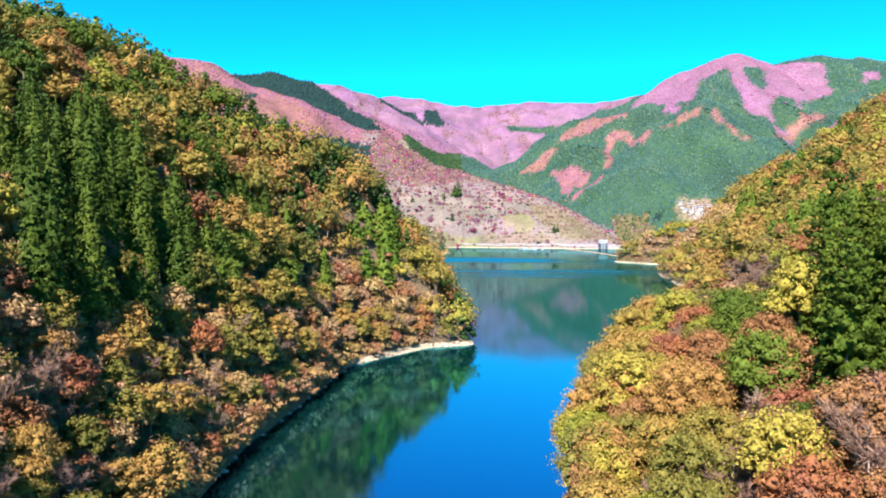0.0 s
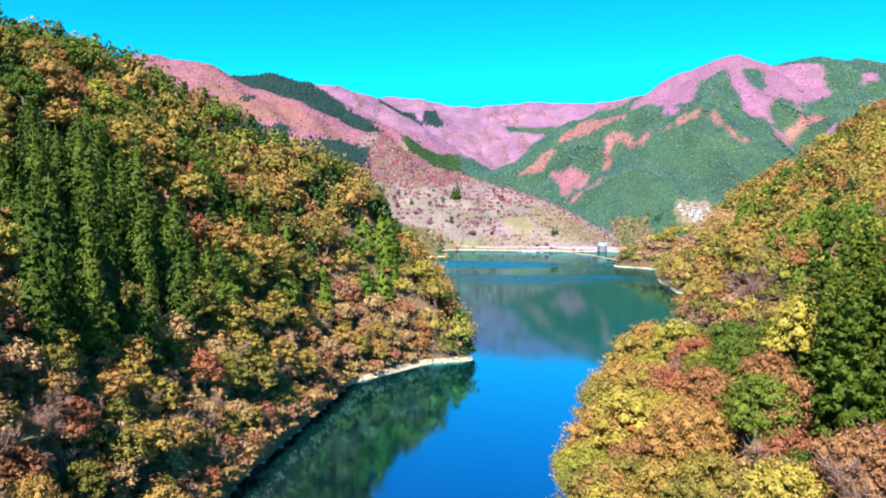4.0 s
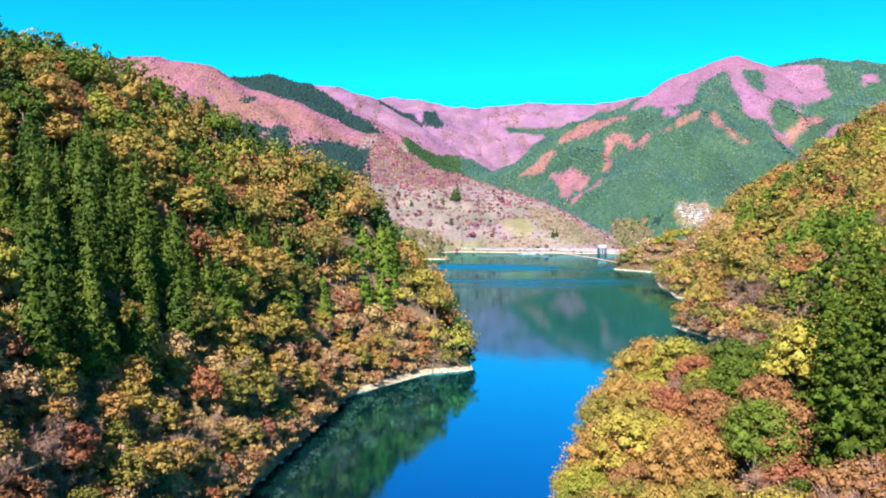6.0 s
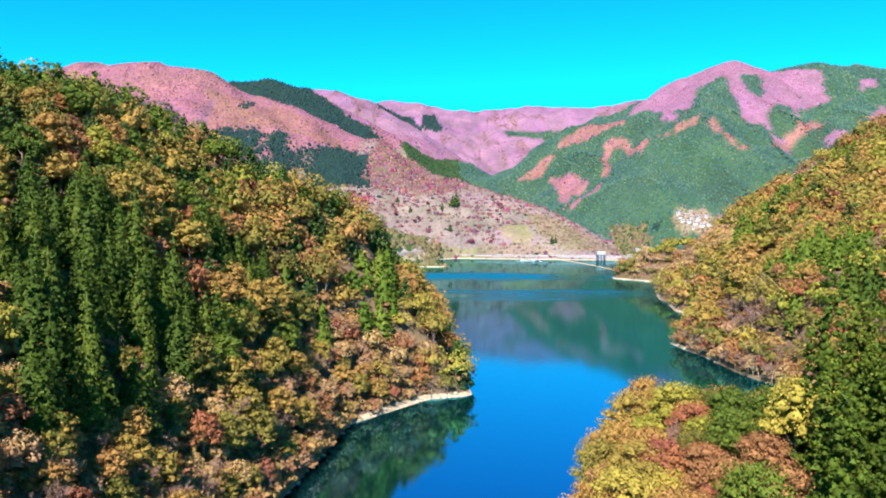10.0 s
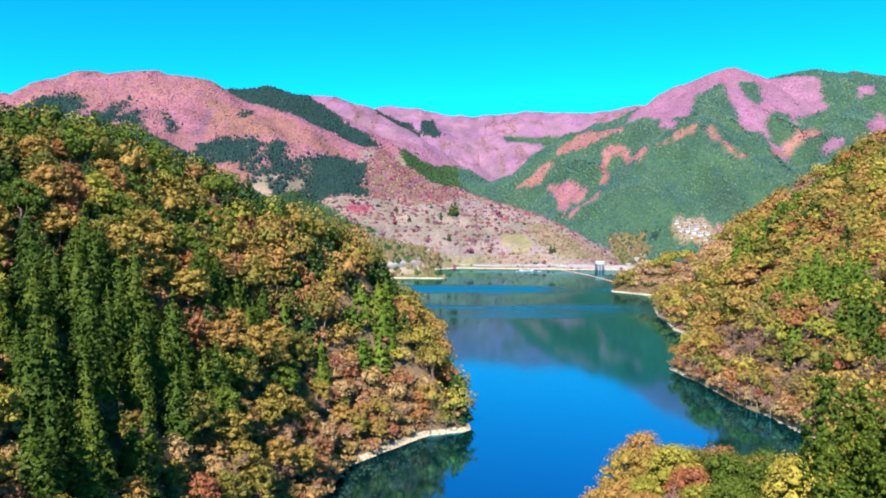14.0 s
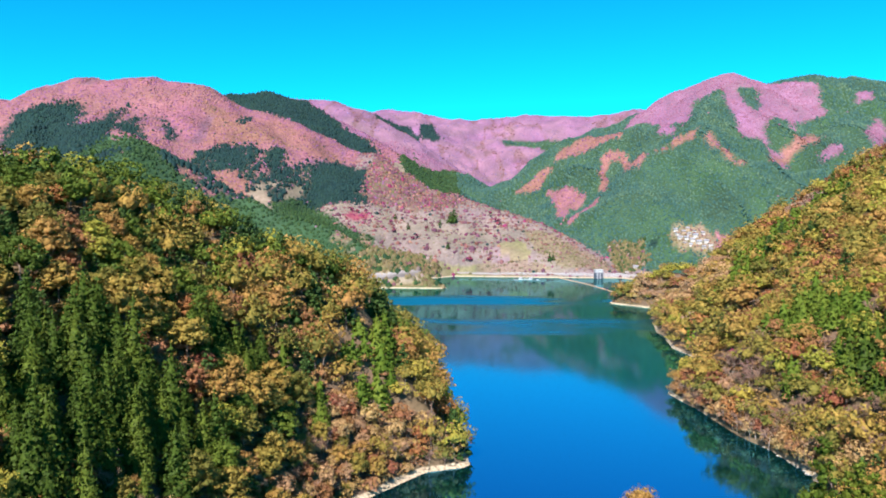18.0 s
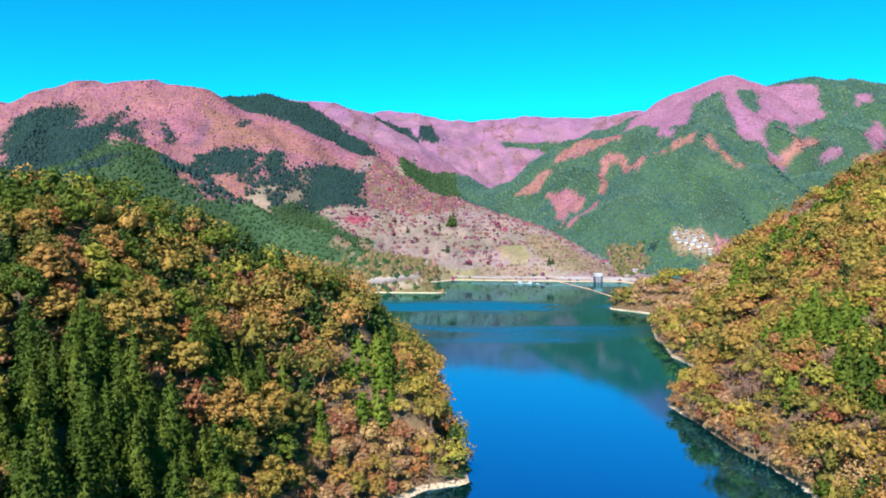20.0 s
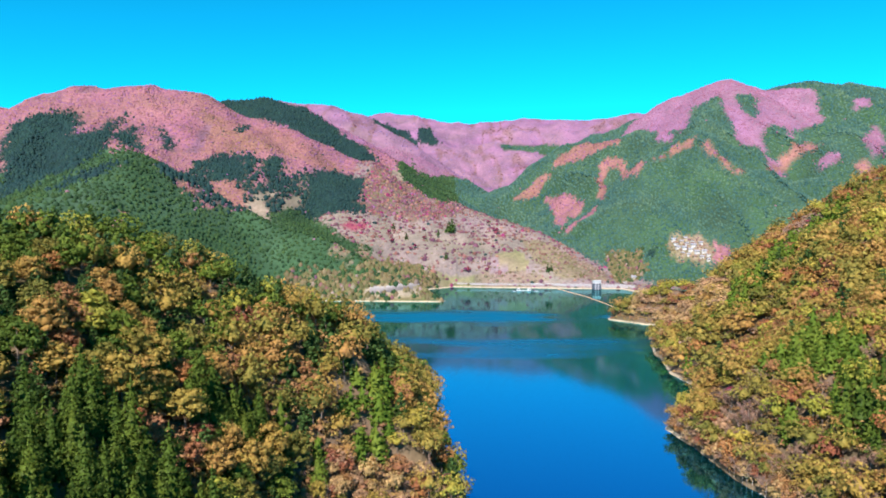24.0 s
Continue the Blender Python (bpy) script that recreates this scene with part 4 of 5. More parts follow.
WEST_PATCHES = [
    ("cypress", [(-52, 270), (-45, 276), (-43, 267), (-49, 261)]),
    ("rust", [(-131, 208), (-123, 209), (-112, 198), (-120, 190)]),
    ("rust", [(-64, 287), (-52, 300), (-51, 291), (-63, 280)]),
    ("rust", [(-44, 275), (-35, 284), (-32, 276), (-41, 267)]),
    ("rust", [(-81, 202), (-75, 215), (-73, 209), (-79, 198)]),
    ("lime", [(-115, 218), (-112, 240), (-105, 229), (-108, 209)]),
    ("gold", [(-118, 276), (-105, 298), (-97, 279), (-110, 262)]),
    ("gold", [(-91, 281), (-69, 307), (-53, 301), (-79, 274)]),
    ("pine", [(-119, 189), (-112, 192), (-107, 184), (-111, 175)]),
    ("gold", [(-79, 274), (-65, 289), (-62, 275), (-73, 266)]),
]
EAST_STANDS = [
    ("cypress", [(243, 580), (245, 541), (258, 547), (278, 559), (298, 577), (327, 595), (370, 637), (381, 628), (399, 649), (406, 679), (375, 665), (354, 676), (317, 657), (285, 622), (261, 613)]),
    ("cypress", [(184, 392), (188, 370), (187, 349), (183, 331), (175, 311), (179, 295), (184, 278), (228, 347), (223, 361), (248, 411), (251, 429), (235, 432), (201, 386)]),
    ("cedar", [(196, 325), (215, 326), (181, 273), (177, 300)]),
    ("cypress", [(418, 691), (427, 654), (409, 658)]),
    ("tan", [(266, 1015), (293, 673), (248, 581), (232, 658), (246, 859)]),
    ("bare", [(326, 668), (345, 668), (388, 677), (372, 740)]),
    ("gold", [(185, 340), (192, 344), (195, 335), (190, 330)]),
]
EAST_PATCHES = [
    ("rust", [(173, 340), (179, 339), (180, 327), (174, 323), (171, 330)]),
    ("rust", [(151, 446), (168, 473), (152, 405), (148, 401)]),
    ("rust", [(157, 401), (165, 387), (159, 377), (155, 386)]),
    ("bare", [(186, 339), (192, 344), (195, 335), (190, 330)]),
    ("bare", [(164, 367), (171, 356), (164, 344), (160, 351)]),
    ("bare", [(161, 324), (171, 316), (161, 303), (155, 310)]),
    ("rust", [(169, 308), (177, 300), (171, 286), (166, 293)]),
    ("bare", [(176, 294), (183, 283), (174, 262), (171, 281)]),
    ("cypress", [(203, 567), (213, 555), (210, 543), (203, 554)]),
    ("cypress", [(170, 336), (174, 334), (172, 326), (168, 328)]),
    ("lime", [(177, 504), (197, 518), (160, 413), (154, 418)]),
    ("rust", [(244, 497), (234, 455), (216, 422), (211, 427)]),
    ("rust", [(280, 487), (286, 476), (257, 431), (259, 446)]),
]


# what stands where on the promontory: kind, place, reach
SPUR = [("gold", 47, 172, 9), ("lime", 50, 162, 6), ("gold", 40, 162, 6), ("lime", 36, 160, 5), ("lime", 34, 150, 5), ("rust", 39, 153, 3.5), ("rust", 45, 136, 4.5), ("lime", 43, 128, 4.5), ("rust", 53, 133, 4), ("rust", 49, 124, 4.5),
        ("bare", 52, 152, 3.6), ("bare", 57, 126, 3.2), ("ever", 66, 148, 7), ("gold", 74, 160, 8), ("gold", 51, 115, 3.5), ("bare", 44, 123, 2.6), ("bare", 58, 116, 3), ("rust", 60, 108, 5), ("bare", 64, 103, 4)]


LONE_FIRS = [(2, 1456), (25, 1468), (32, 1472), (-93, 1459), (-64, 1428), (18, 1363), (215, 1330), (222, 1334)]
EAST_PINES = [(410, 686), (393, 687), (363, 610), (328, 557), (287, 542), (301, 545), (293, 542), (276, 525), (265, 447), (284, 436), (267, 408), (387, 601), (293, 587), (275, 572), (219, 529), (256, 425), (221, 426)]
SLOPE_MAPLES = [(-100.4, 219.7)]
LONE_MAPLES = [(-53, 1390), (-45, 1396), (-29, 1467), (-26, 1433), (-92, 1412), (130, 1497), (121, 1492), (114, 1534), (116, 1418), (56, 1343), (62, 1342), (97, 1339), (-183, 1445), (-171, 1447), (-154, 1454), (-100, 1440)]


def near_kinds(x, y, z):
    """Which tree grows at each place of the near slopes."""
    n1, n2, u = fbm(x, y, 34, 3), fbm(x + 300, y, 22, 2), rs.rand(len(x))
    out, tall = np.full(len(x), "gold", object), np.ones(len(x))
    left = x < 16
    mixed = np.array(["rust", "tan", "bare", "gold", "tan", "bare", "tan", "gold"], object)[rs.randint(8, size=len(x))]
    out[u < 0.10] = "rust"
    out[(u > 0.10) & (u < 0.17)] = "lime"
    out[(u > 0.17) & (u < 0.28)] = "ever"
    out[(u > 0.28) & (u < 0.43)] = "pine"
    out[(u > 0.43) & (u < 0.44)] = "crimson"
    low = left & (z < np.where(y < 175, 40, 27) + 30 * n1) & (y < 300)
    out[low], tall[low] = mixed[low], 0.82
    # right hill: green stands high up, gold and russet below
    hill = (x > 130) & (y > 250)
    out[hill & (u > 0.19) & (u < 0.43)] = "gold"
    tall[hill] = 1.05
    out[hill & (n2 > 0.13) & (u > 0.3)] = "lime"
    out[hill & (n1 < -0.13) & (u > 0.5)] = "rust"
    out[hill & (n1 > 0.2) & (u > 0.6)] = "bare"
    low = hill & (z < 24) & (u < 0.3)
    out[low] = mixed[low]
    for stands in (WEST_STANDS, WEST_PATCHES, EAST_STANDS, EAST_PATCHES):
        for key, ring in stands:
            inside = within(x + 8 * n1, y + 8 * n2, ring)
            out[inside & (u < 0.9)] = key
            if key in ("cedar", "cypress"):
                tall[inside] = 1.15 if key == "cedar" else 1.0
                if key == "cedar":
                    out[inside & left & (u > 0.86)] = ""
    out[left & (z > 36) & (u > 0.5) & (u < 0.6) & (out != "cedar")] = "ever"
    crest = left & (z > 80 + 26 * n1)
    out[crest & (u > 0.4) & (u < 0.72)] = "pine"
    out[crest & (u > 0.86)] = "ever"
    # promontory: gold at the lake, a bare one or two, cedars inland
    spur = (x > 14) & (y < 215)
    out[spur & (u < 0.42)] = "lime"
    tall[spur] = 1.1
    out[spur & (u >= 0.42) & (u < 0.8)] = "gold"
    out[spur & (u >= 0.8) & (u < 0.93)] = "rust"
    out[spur & (u >= 0.93)] = "bare"
    for key, cx, cy, reach in SPUR:
        out[np.hypot(x - cx, y - cy) < reach] = key
    road_side = spur & (x > 0.42 * y) & (y < 120)
    out[road_side] = np.where(u < 0.5, "bare", np.where(u < 0.74, "rust", np.where(u < 0.84, "ever", "lime")))[road_side]
    stand = (x > 0.545 * y + 8 * n1) & (y > 97) & (y < 140) & (x < 130)
    out[stand], tall[stand] = "tall", 1.0
    out[spur & (x > 0.42 * y) & (y > 138) & (u > 0.5)] = "ever"
    return out, tall


SIZE = dict(tan=1.0, cypress=1.0, gold=1.06, rust=1.0, lime=1.0, ever=1.02, crimson=0.9, cedar=1.05, pine=1.0, bare=1.0, tall=1.0, shrub=1.0)
LIMIT = dict(tan=270, cypress=180, gold=290, rust=270, lime=200, ever=200, crimson=60, cedar=290, pine=130, bare=250, tall=60, shrub=290)
xa, ya, za = scatter(-200, 20, 50, 560, 6.6)
xb, yb, zb = scatter(10, 150, 40, 215, 6.0)
xc, yc, zc = scatter(120, 520, 215, 990, 7.2)
x, y, z = (np.concatenate(p) for p in ((xa, xb, xc), (ya, yb, yc), (za, zb, zc)))
kinds, tall = near_kinds(x, y, z)
# undergrowth, thickest along the water, and shrubs that hang over the steep west bank
hang = []
for (ax, ay), (bx, by) in (((-46, 80), (-47, 155)), ((-47, 155), (-40, 205)), ((-40, 205), (-34, 250)), ((157, 285), (155, 317)), ((155, 317), (148, 366)), ((148, 366), (142, 424)), ((158, 285), (149, 338)), ((149, 338), (144, 406)), ((20, 105), (28, 140)), ((28, 140), (38, 176)), ((38, 176), (48, 192))):
    out = 1 if ax > 0 else -1
    for t in np.arange(0, 1, 1.5 / math.hypot(bx - ax, by - ay)):
        hang.append((ax + (bx - ax) * t + out * (rs.uniform(1.2, 6) if ax > 100 else rs.uniform(0.3, 3.0)), ay + (by - ay) * t + rs.uniform(-0.7, 0.7)))
hang += [(7, 296), (10, 300), (3, 292), (11, 308)]      # the trees that lean out over the point
hx, hy = np.array(hang).T
hz = np.maximum(land_height(hx, hy), 0.3)
x, y, z = np.concatenate([x, hx]), np.concatenate([y, hy]), np.concatenate([z, hz])
kinds = np.concatenate([kinds, np.array(["shrub", "shrub", "shrub", "rust", "bare", "tan", "shrub", "tan"], object)[rs.randint(8, size=len(hx))]])
kinds[-len(hx):][(hx > 0) & (hx < 100) & (kinds[-len(hx):] == "bare")] = "shrub"
kinds[-4:] = ["lime", "gold", "gold", "rust"]
tall = np.concatenate([tall, np.where(kinds[-len(hx):] == "shrub", 1.2, np.where(hx > 100, 0.8, 0.55))])
tall[-4:] = 0.85
parts = [scatter(-90, 20, 50, 300, 3.3, 0.25), scatter(-130, -20, 130, 420, 5.5, 0.9), scatter(14, 90, 60, 215, 4.6, 0.9), scatter(130, 330, 215, 640, 4.6, 0.9), scatter(205, 300, 835, 935, 4.0, 0.8)]
ux, uy, uz = (np.concatenate([p[i] for p in parts]) for i in range(3))
keep = (rs.rand(len(ux)) < np.where((ux > 120) & (ux > 0.3 * uy + 110), 0.3, 0.8)) | (uz < 7)
x, y, z = np.concatenate([x, ux[keep]]), np.concatenate([y, uy[keep]]), np.concatenate([z, uz[keep]])
kinds = np.concatenate([kinds, np.full(keep.sum(), "shrub", object)])
tall = np.concatenate([tall, np.ones(keep.sum())])
bx, by, bz = scatter(-110, 10, 55, 300, 4.6, 0.6)
bank = bz < np.where(by < 165, 40, 20) + 30 * fbm(bx, by, 30, 2)
bx, by, bz = bx[bank], by[bank], bz[bank]
x, y, z = np.concatenate([x, bx]), np.concatenate([y, by]), np.concatenate([z, bz])
kinds = np.concatenate([kinds, np.array(["tan", "rust", "tan", "gold", "bare", "tan", "gold", "bare"], object)[rs.randint(8, size=len(bx))]])
tall = np.concatenate([tall, np.full(len(bx), 0.62)])
order = np.argsort(np.hypot(x, y))
x, y, z, kinds = x[order], y[order], z[order], kinds[order]
size = rs.uniform(0.76, 1.36, len(x)) * tall[order]
size = np.where((kinds == "cedar") & (x < 16), np.clip(size, 0.85, 1.4), size)
keep = (road_distance(x, y) > 1.9) & (kinds != "") & ~((kinds == "shrub") & (within(x, y, WEST_STANDS[0][1]) | within(x, y, WEST_STANDS[1][1]))) & ~((kinds == "shrub") & (z < 0.9) & (y > 250))
x, y, z, kinds, size = x[keep], y[keep], z[keep], kinds[keep], size[keep]
single = np.zeros(len(x), bool)
for i in range(len(x)):
    k = kinds[i]
    if KINDS[k]["used"] < LIMIT[k] and math.hypot(x[i], y[i]) < 420:
        single[i] = True
        plant(k, x[i], y[i], z[i], SIZE[k] * size[i], rs.uniform(0, 6.283))
away = np.hypot(x, y) > 520
for key, k in KINDS.items():
    for far_off, shapes in ((False, k["plains"]), (True, k["tiny"])):
        for east in (False, True):      # the east hill's trees stand lower than they spread
            q = ~single & (kinds == key) & ((away == far_off) | (key == "shrub")) & ((x > 130) == east)
            if key == "shrub":
                q &= (np.hypot(x, y) > 240) == far_off
            woods("woods", "autumn woods of " + k["name"].replace("_", " ") + "s on the hillside", k["mat"], shapes, x[q], y[q], z[q], SIZE[key] * size[q] * 1.1, 0.8 if east and key not in ("pine", "cedar", "cypress") else 1.0)

# far woods
BLOB, SPIKE = [], []
for i in range(4):
    a = np.arange(5) * 1.2566
    skirt = np.array([(j, 6, (j + 1) % 5) for j in range(5)])
    for shapes, ring, tip in ((BLOB, 0.1, 0.46), (SPIKE, 0.08, 1.2)):
        v = np.concatenate([np.stack([np.cos(a), np.sin(a), ring + 0 * a], 1), [[0, 0, tip]]]) * rs.uniform(0.8, 1.2, (6, 3))
        v = np.concatenate([v, [[0, 0, -1.6]]])
        shapes.append((v, np.concatenate([np.array([(j, (j + 1) % 5, 5) for j in range(5)]), skirt])))


def far_woods(x0, x1, y0, y1, step, scale, thin=1.0, only=None):
    x, y, z = scatter(x0, x1, y0, y1, step, 1.8)
    # leave the backs of the ridges bare
    back = land_height(x, y + 12) - z < -6
    x, y, z = x[~back], y[~back], z[~back]
    # neighbouring woods run into one another
    c, u = cover_at(x + rs.normal(size=len(x)) * np.where(x > 100, 3, 6), y + rs.normal(size=len(x)) * np.where(x > 100, 4, 9), z), rs.rand(len(x))
    c[(x > -120) & (x < -24) & (y > 1095) & (y < 1102)] = -1      # the rubble heap
    if only is not None:
        c[c != only] = -1
    size = rs.uniform(0.75, 1.2, len(x)) * scale
    q = c == 1
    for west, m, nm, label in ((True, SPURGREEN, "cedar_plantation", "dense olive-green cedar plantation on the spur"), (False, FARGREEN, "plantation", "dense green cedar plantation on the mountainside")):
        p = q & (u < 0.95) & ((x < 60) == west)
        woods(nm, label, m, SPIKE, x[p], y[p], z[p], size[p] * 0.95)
    q = ((c == 7) & (u < 0.97)) | ((c == 11) & (u < 0.76))
    woods("dark_plantation", "dark blue-green cedar stands on the mountainside", DARKGREEN, SPIKE, x[q], y[q], z[q], size[q] * np.where(c[q] == 11, 1.35, 0.95) * rs.uniform(0.75, 1.3, q.sum()), 1.25)
    q = (c == 11) & (u > 0.76) & (u < 0.97)
    woods("rosy_woods", "rosy leafless trees among dark firs", ROSE, BLOB, x[q], y[q], z[q], size[q] * 0.9, 1.4)
    # the furthest bare woods take the crown colour with haze painted in
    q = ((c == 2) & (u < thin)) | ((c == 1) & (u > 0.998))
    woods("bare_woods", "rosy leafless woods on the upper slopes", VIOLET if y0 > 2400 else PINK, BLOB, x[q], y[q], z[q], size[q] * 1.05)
    q = (c == 10) & (u < 0.6)
    woods("brown_woods", "dark brown leafless woods and painted gully shade on the slopes", MAUVE, BLOB, x[q], y[q], z[q], size[q])
    for lo, hi, m, nm in ((0, 0.66, ROSE, "rosy_woods"), (0.66, 0.84, RUSSET, "russet_woods"), (0.84, 0.88, MAUVE, "mauve_woods")):
        q = (c == 8) & (u >= lo) & (u < hi)
        woods(nm, "warm rosy leafless woods on the mountain", m, BLOB, x[q], y[q], z[q], size[q] * rs.uniform(0.75, 1.25, q.sum()), 1.2)
    for lo, hi, m, nm in ((0, 0.5, RUSSET, "russet_woods"), (0.5, 0.76, ROSE, "rosy_woods"), (0.76, 0.86, MAUVE, "mauve_woods"), (0.86, 0.88, DARKGREEN, "green_woods")):
        q = (c == 4) & (u >= lo) & (u < hi)
        woods(nm, "russet and mauve autumn woods on the mountainside", m, BLOB, x[q], y[q], z[q], size[q] * rs.uniform(0.7, 1.1, q.sum()), 1.3)
    for lo, hi, m, nm in ((0, 0.05, STRAW, "straw_woods"), (0.05, 0.76, TANWOOD, "tan_woods"), (0.76, 0.8, MAUVE, "brown_woods"), (0.8, 1, SPURGREEN, "green_woods")):
        q = (c == 0) & (u >= lo) & (u < hi)
        woods(nm, "mixed autumn woods above the far shore", m, BLOB, x[q], y[q], z[q], size[q] * rs.uniform(0.8, 1.5, q.sum()), 2.3)
    for lo, hi, m, nm in ((0, 0.40, MAUVE, "mauve_woods"), (0.40, 0.60, RUSSET, "russet_woods"), (0.60, 0.68, TANWOOD, "tan_woods"), (0.68, 0.77, CRIMSON, "crimson_shrubs"), (0.77, 0.86, ROSE, "rosy_woods")):
        q = (c == 14) & (u >= lo) & (u < hi)
        woods(nm, "mottled russet and mauve scrub over the meadow", m, BLOB, x[q], y[q], z[q], size[q] * rs.uniform(0.8, 1.5, q.sum()), 1.8)
    for lo, hi, m, nm in ((0, 0.42, STRAW, "straw_woods"), (0.42, 0.7, TANWOOD, "scrub_woods"), (0.7, 0.85, MAUVE, "mauve_woods"), (0.85, 0.93, RUSSET, "russet_woods")):
        q = (c == 13) & (u >= lo) & (u < hi)
        woods(nm, "tan and brown leafless brushwood above the far shore", m, BLOB, x[q], y[q], z[q], size[q] * rs.uniform(0.7, 1.2, q.sum()), 1.3)
    v = np.clip(u - 0.4 * np.clip(fbm(x, y, 50, 3), -0.2, 0.4) - 0.3 * np.clip((z - 35) / 100, 0, 1), 0.0, 1)
    red = rs.rand(len(x)) < 0.018
    for lo, hi, m, nm in ((-1, 0, CRIMSON, "crimson_shrubs"), (0, 0.16, MAUVE, "brown_shrubs"), (0.16, 0.19, RUSSET, "russet_shrubs"), (0.19, 0.22, DARKGREEN, "dark_shrubs"), (0.22, 0.6, STRAW, "dry_shrubs")):
        q = (c == 3) & (red if hi == 0 else ~red & (v >= lo) & (v < hi)) | ((c == 5) & (u < 0.8) & (hi == 0))
        woods(nm, "scattered shrubs on the terraced meadow", m, BLOB, x[q], y[q], z[q], size[q] * (0.35 + 1.3 * rs.uniform(0, 1, q.sum()) ** 2) * (0.75 if m is STRAW else 1.15), 1.7)


far_woods(-660, -225, 620, 990, 8.0, 4.2)
far_woods(-900, 640, 990, 1340, 6.0, 3.3)
far_woods(-1190, 1260, 1340, 1800, 5.2, 2.95)
far_woods(-1300, 1350, 1800, 2450, 6.7, 3.7, 0.85)
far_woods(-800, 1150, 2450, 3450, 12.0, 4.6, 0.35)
far_woods(-270, 40, 1075, 1345, 3.8, 3.6, only=0)
far_woods(340, 620, 1360, 1480, 4.2, 3.4, only=0)
# lone dark conifers and crimson maples on the meadow
for key, spots in (("pine", LONE_FIRS), ("pine", EAST_PINES), ("crimson", LONE_MAPLES), ("crimson", SLOPE_MAPLES)):
    for px, py in spots:
        plant(key, px, py, float(land_height(np.array([px]), np.array([py]))[0]), (2.1 if px > 24 and py > 1460 else 1.1) if spots is LONE_FIRS else 1.5 if spots is EAST_PINES else 1.25, rs.uniform(0, 6.283))
# the slopes beside and behind the drone are wooded too
gx, gy = np.meshgrid(np.arange(-330, 330, 11.0), np.arange(-330, 330, 11.0))
gx, gy = (gx + rs.uniform(-3, 3, gx.shape)).ravel(), (gy + rs.uniform(-3, 3, gx.shape)).ravel()
gz = land_height(gx, gy)
side = (np.abs(gx) > 0.7 * gy + 20) & (gz > 1.5)
gx, gy, gz, pick = gx[side], gy[side], gz[side], rs.randint(4, size=side.sum())
for i, key in enumerate(("gold", "rust", "ever", "cedar")):
    q = pick == i
    woods("woods", "autumn woods of " + KINDS[key]["name"].replace("_", " ") + "s on the hillside", KINDS[key]["mat"], KINDS[key]["tiny"], gx[q], gy[q], gz[q], rs.uniform(1.2, 1.6, q.sum()))

# ---- built things ----
def plain_material(name, dark, light, scale=0.8, rough=0.8, metal=0.0):
    m, n, l, b = material(name)
    tex, geo = n.new("ShaderNodeTexNoise"), n.new("ShaderNodeNewGeometry")
    tex.inputs["Scale"].default_value, tex.inputs["Detail"].default_value = scale, 6
    l.new(geo.outputs["Position"], tex.inputs["Vector"])
    r = ramp_node(n, [(0.3, dark), (0.7, light)])
    l.new(tex.outputs["Fac"], r.inputs[0])
    l.new(r.outputs[0], b.inputs["Base Color"])
    b.inputs["Roughness"].default_value, b.inputs["Metallic"].default_value = rough, metal
    return m


CONCRETE = plain_material("weathered_concrete", (0.20, 0.175, 0.185), (0.33, 0.295, 0.305))
DARKSTEEL = plain_material("dark_steel", (0.03, 0.035, 0.05), (0.08, 0.09, 0.11), 1.5, 0.5, 0.4)
WHITE = plain_material("white_painted_wall", (0.34, 0.33, 0.33), (0.50, 0.49, 0.49), 0.6, 0.6)
ROOF = plain_material("grey_roof_tiles", (0.19, 0.19, 0.235), (0.32, 0.32, 0.37), 1.2, 0.5)
BROWNROOF = plain_material("rusty_brown_roof", (0.17, 0.10, 0.07), (0.28, 0.17, 0.12), 1.2, 0.6)
WOOD = plain_material("brown_timber_wall", (0.22, 0.15, 0.10), (0.40, 0.30, 0.22), 1.0, 0.8)
GLASS = plain_material("dark_window_glass", (0.02, 0.03, 0.04), (0.05, 0.07, 0.09), 0.5, 0.1)
ORANGE = plain_material("faded_orange_float", (0.52, 0.26, 0.15), (0.68, 0.38, 0.24), 1.0, 0.6)
ASPHALT = plain_material("pale_worn_asphalt", (0.11, 0.09, 0.08), (0.21, 0.175, 0.155), 1.2, 0.9)


def part(name, bm, mat, parent, label=""):
    me = bpy.data.meshes.new(name)
    bm.to_mesh(me)
    bm.free()
    me.materials.append(mat)
    ob = new(name, me)
    ob.parent = parent
    return tagged(ob, label)


def block(x0, x1, y0, y1, z0, z1, bevel=0.0):
    bm = bmesh.new()
    bmesh.ops.create_cube(bm, size=1)
    for v in bm.verts:
        v.co = Vector(((x0 + x1) / 2 + v.co.x * (x1 - x0), (y0 + y1) / 2 + v.co.y * (y1 - y0), (z0 + z1) / 2 + v.co.z * (z1 - z0)))
    if bevel:
        bmesh.ops.bevel(bm, geom=bm.edges[:], offset=bevel, segments=2, affect="EDGES")
    return bm


def column(x, y, z0, z1, r, sides=12, top=1.0):
    bm = bmesh.new()
    bmesh.ops.create_cone(bm, cap_ends=True, segments=sides, radius1=r, radius2=r * top, depth=z1 - z0, matrix=Matrix.Translation((x, y, (z0 + z1) / 2)))
    return bm


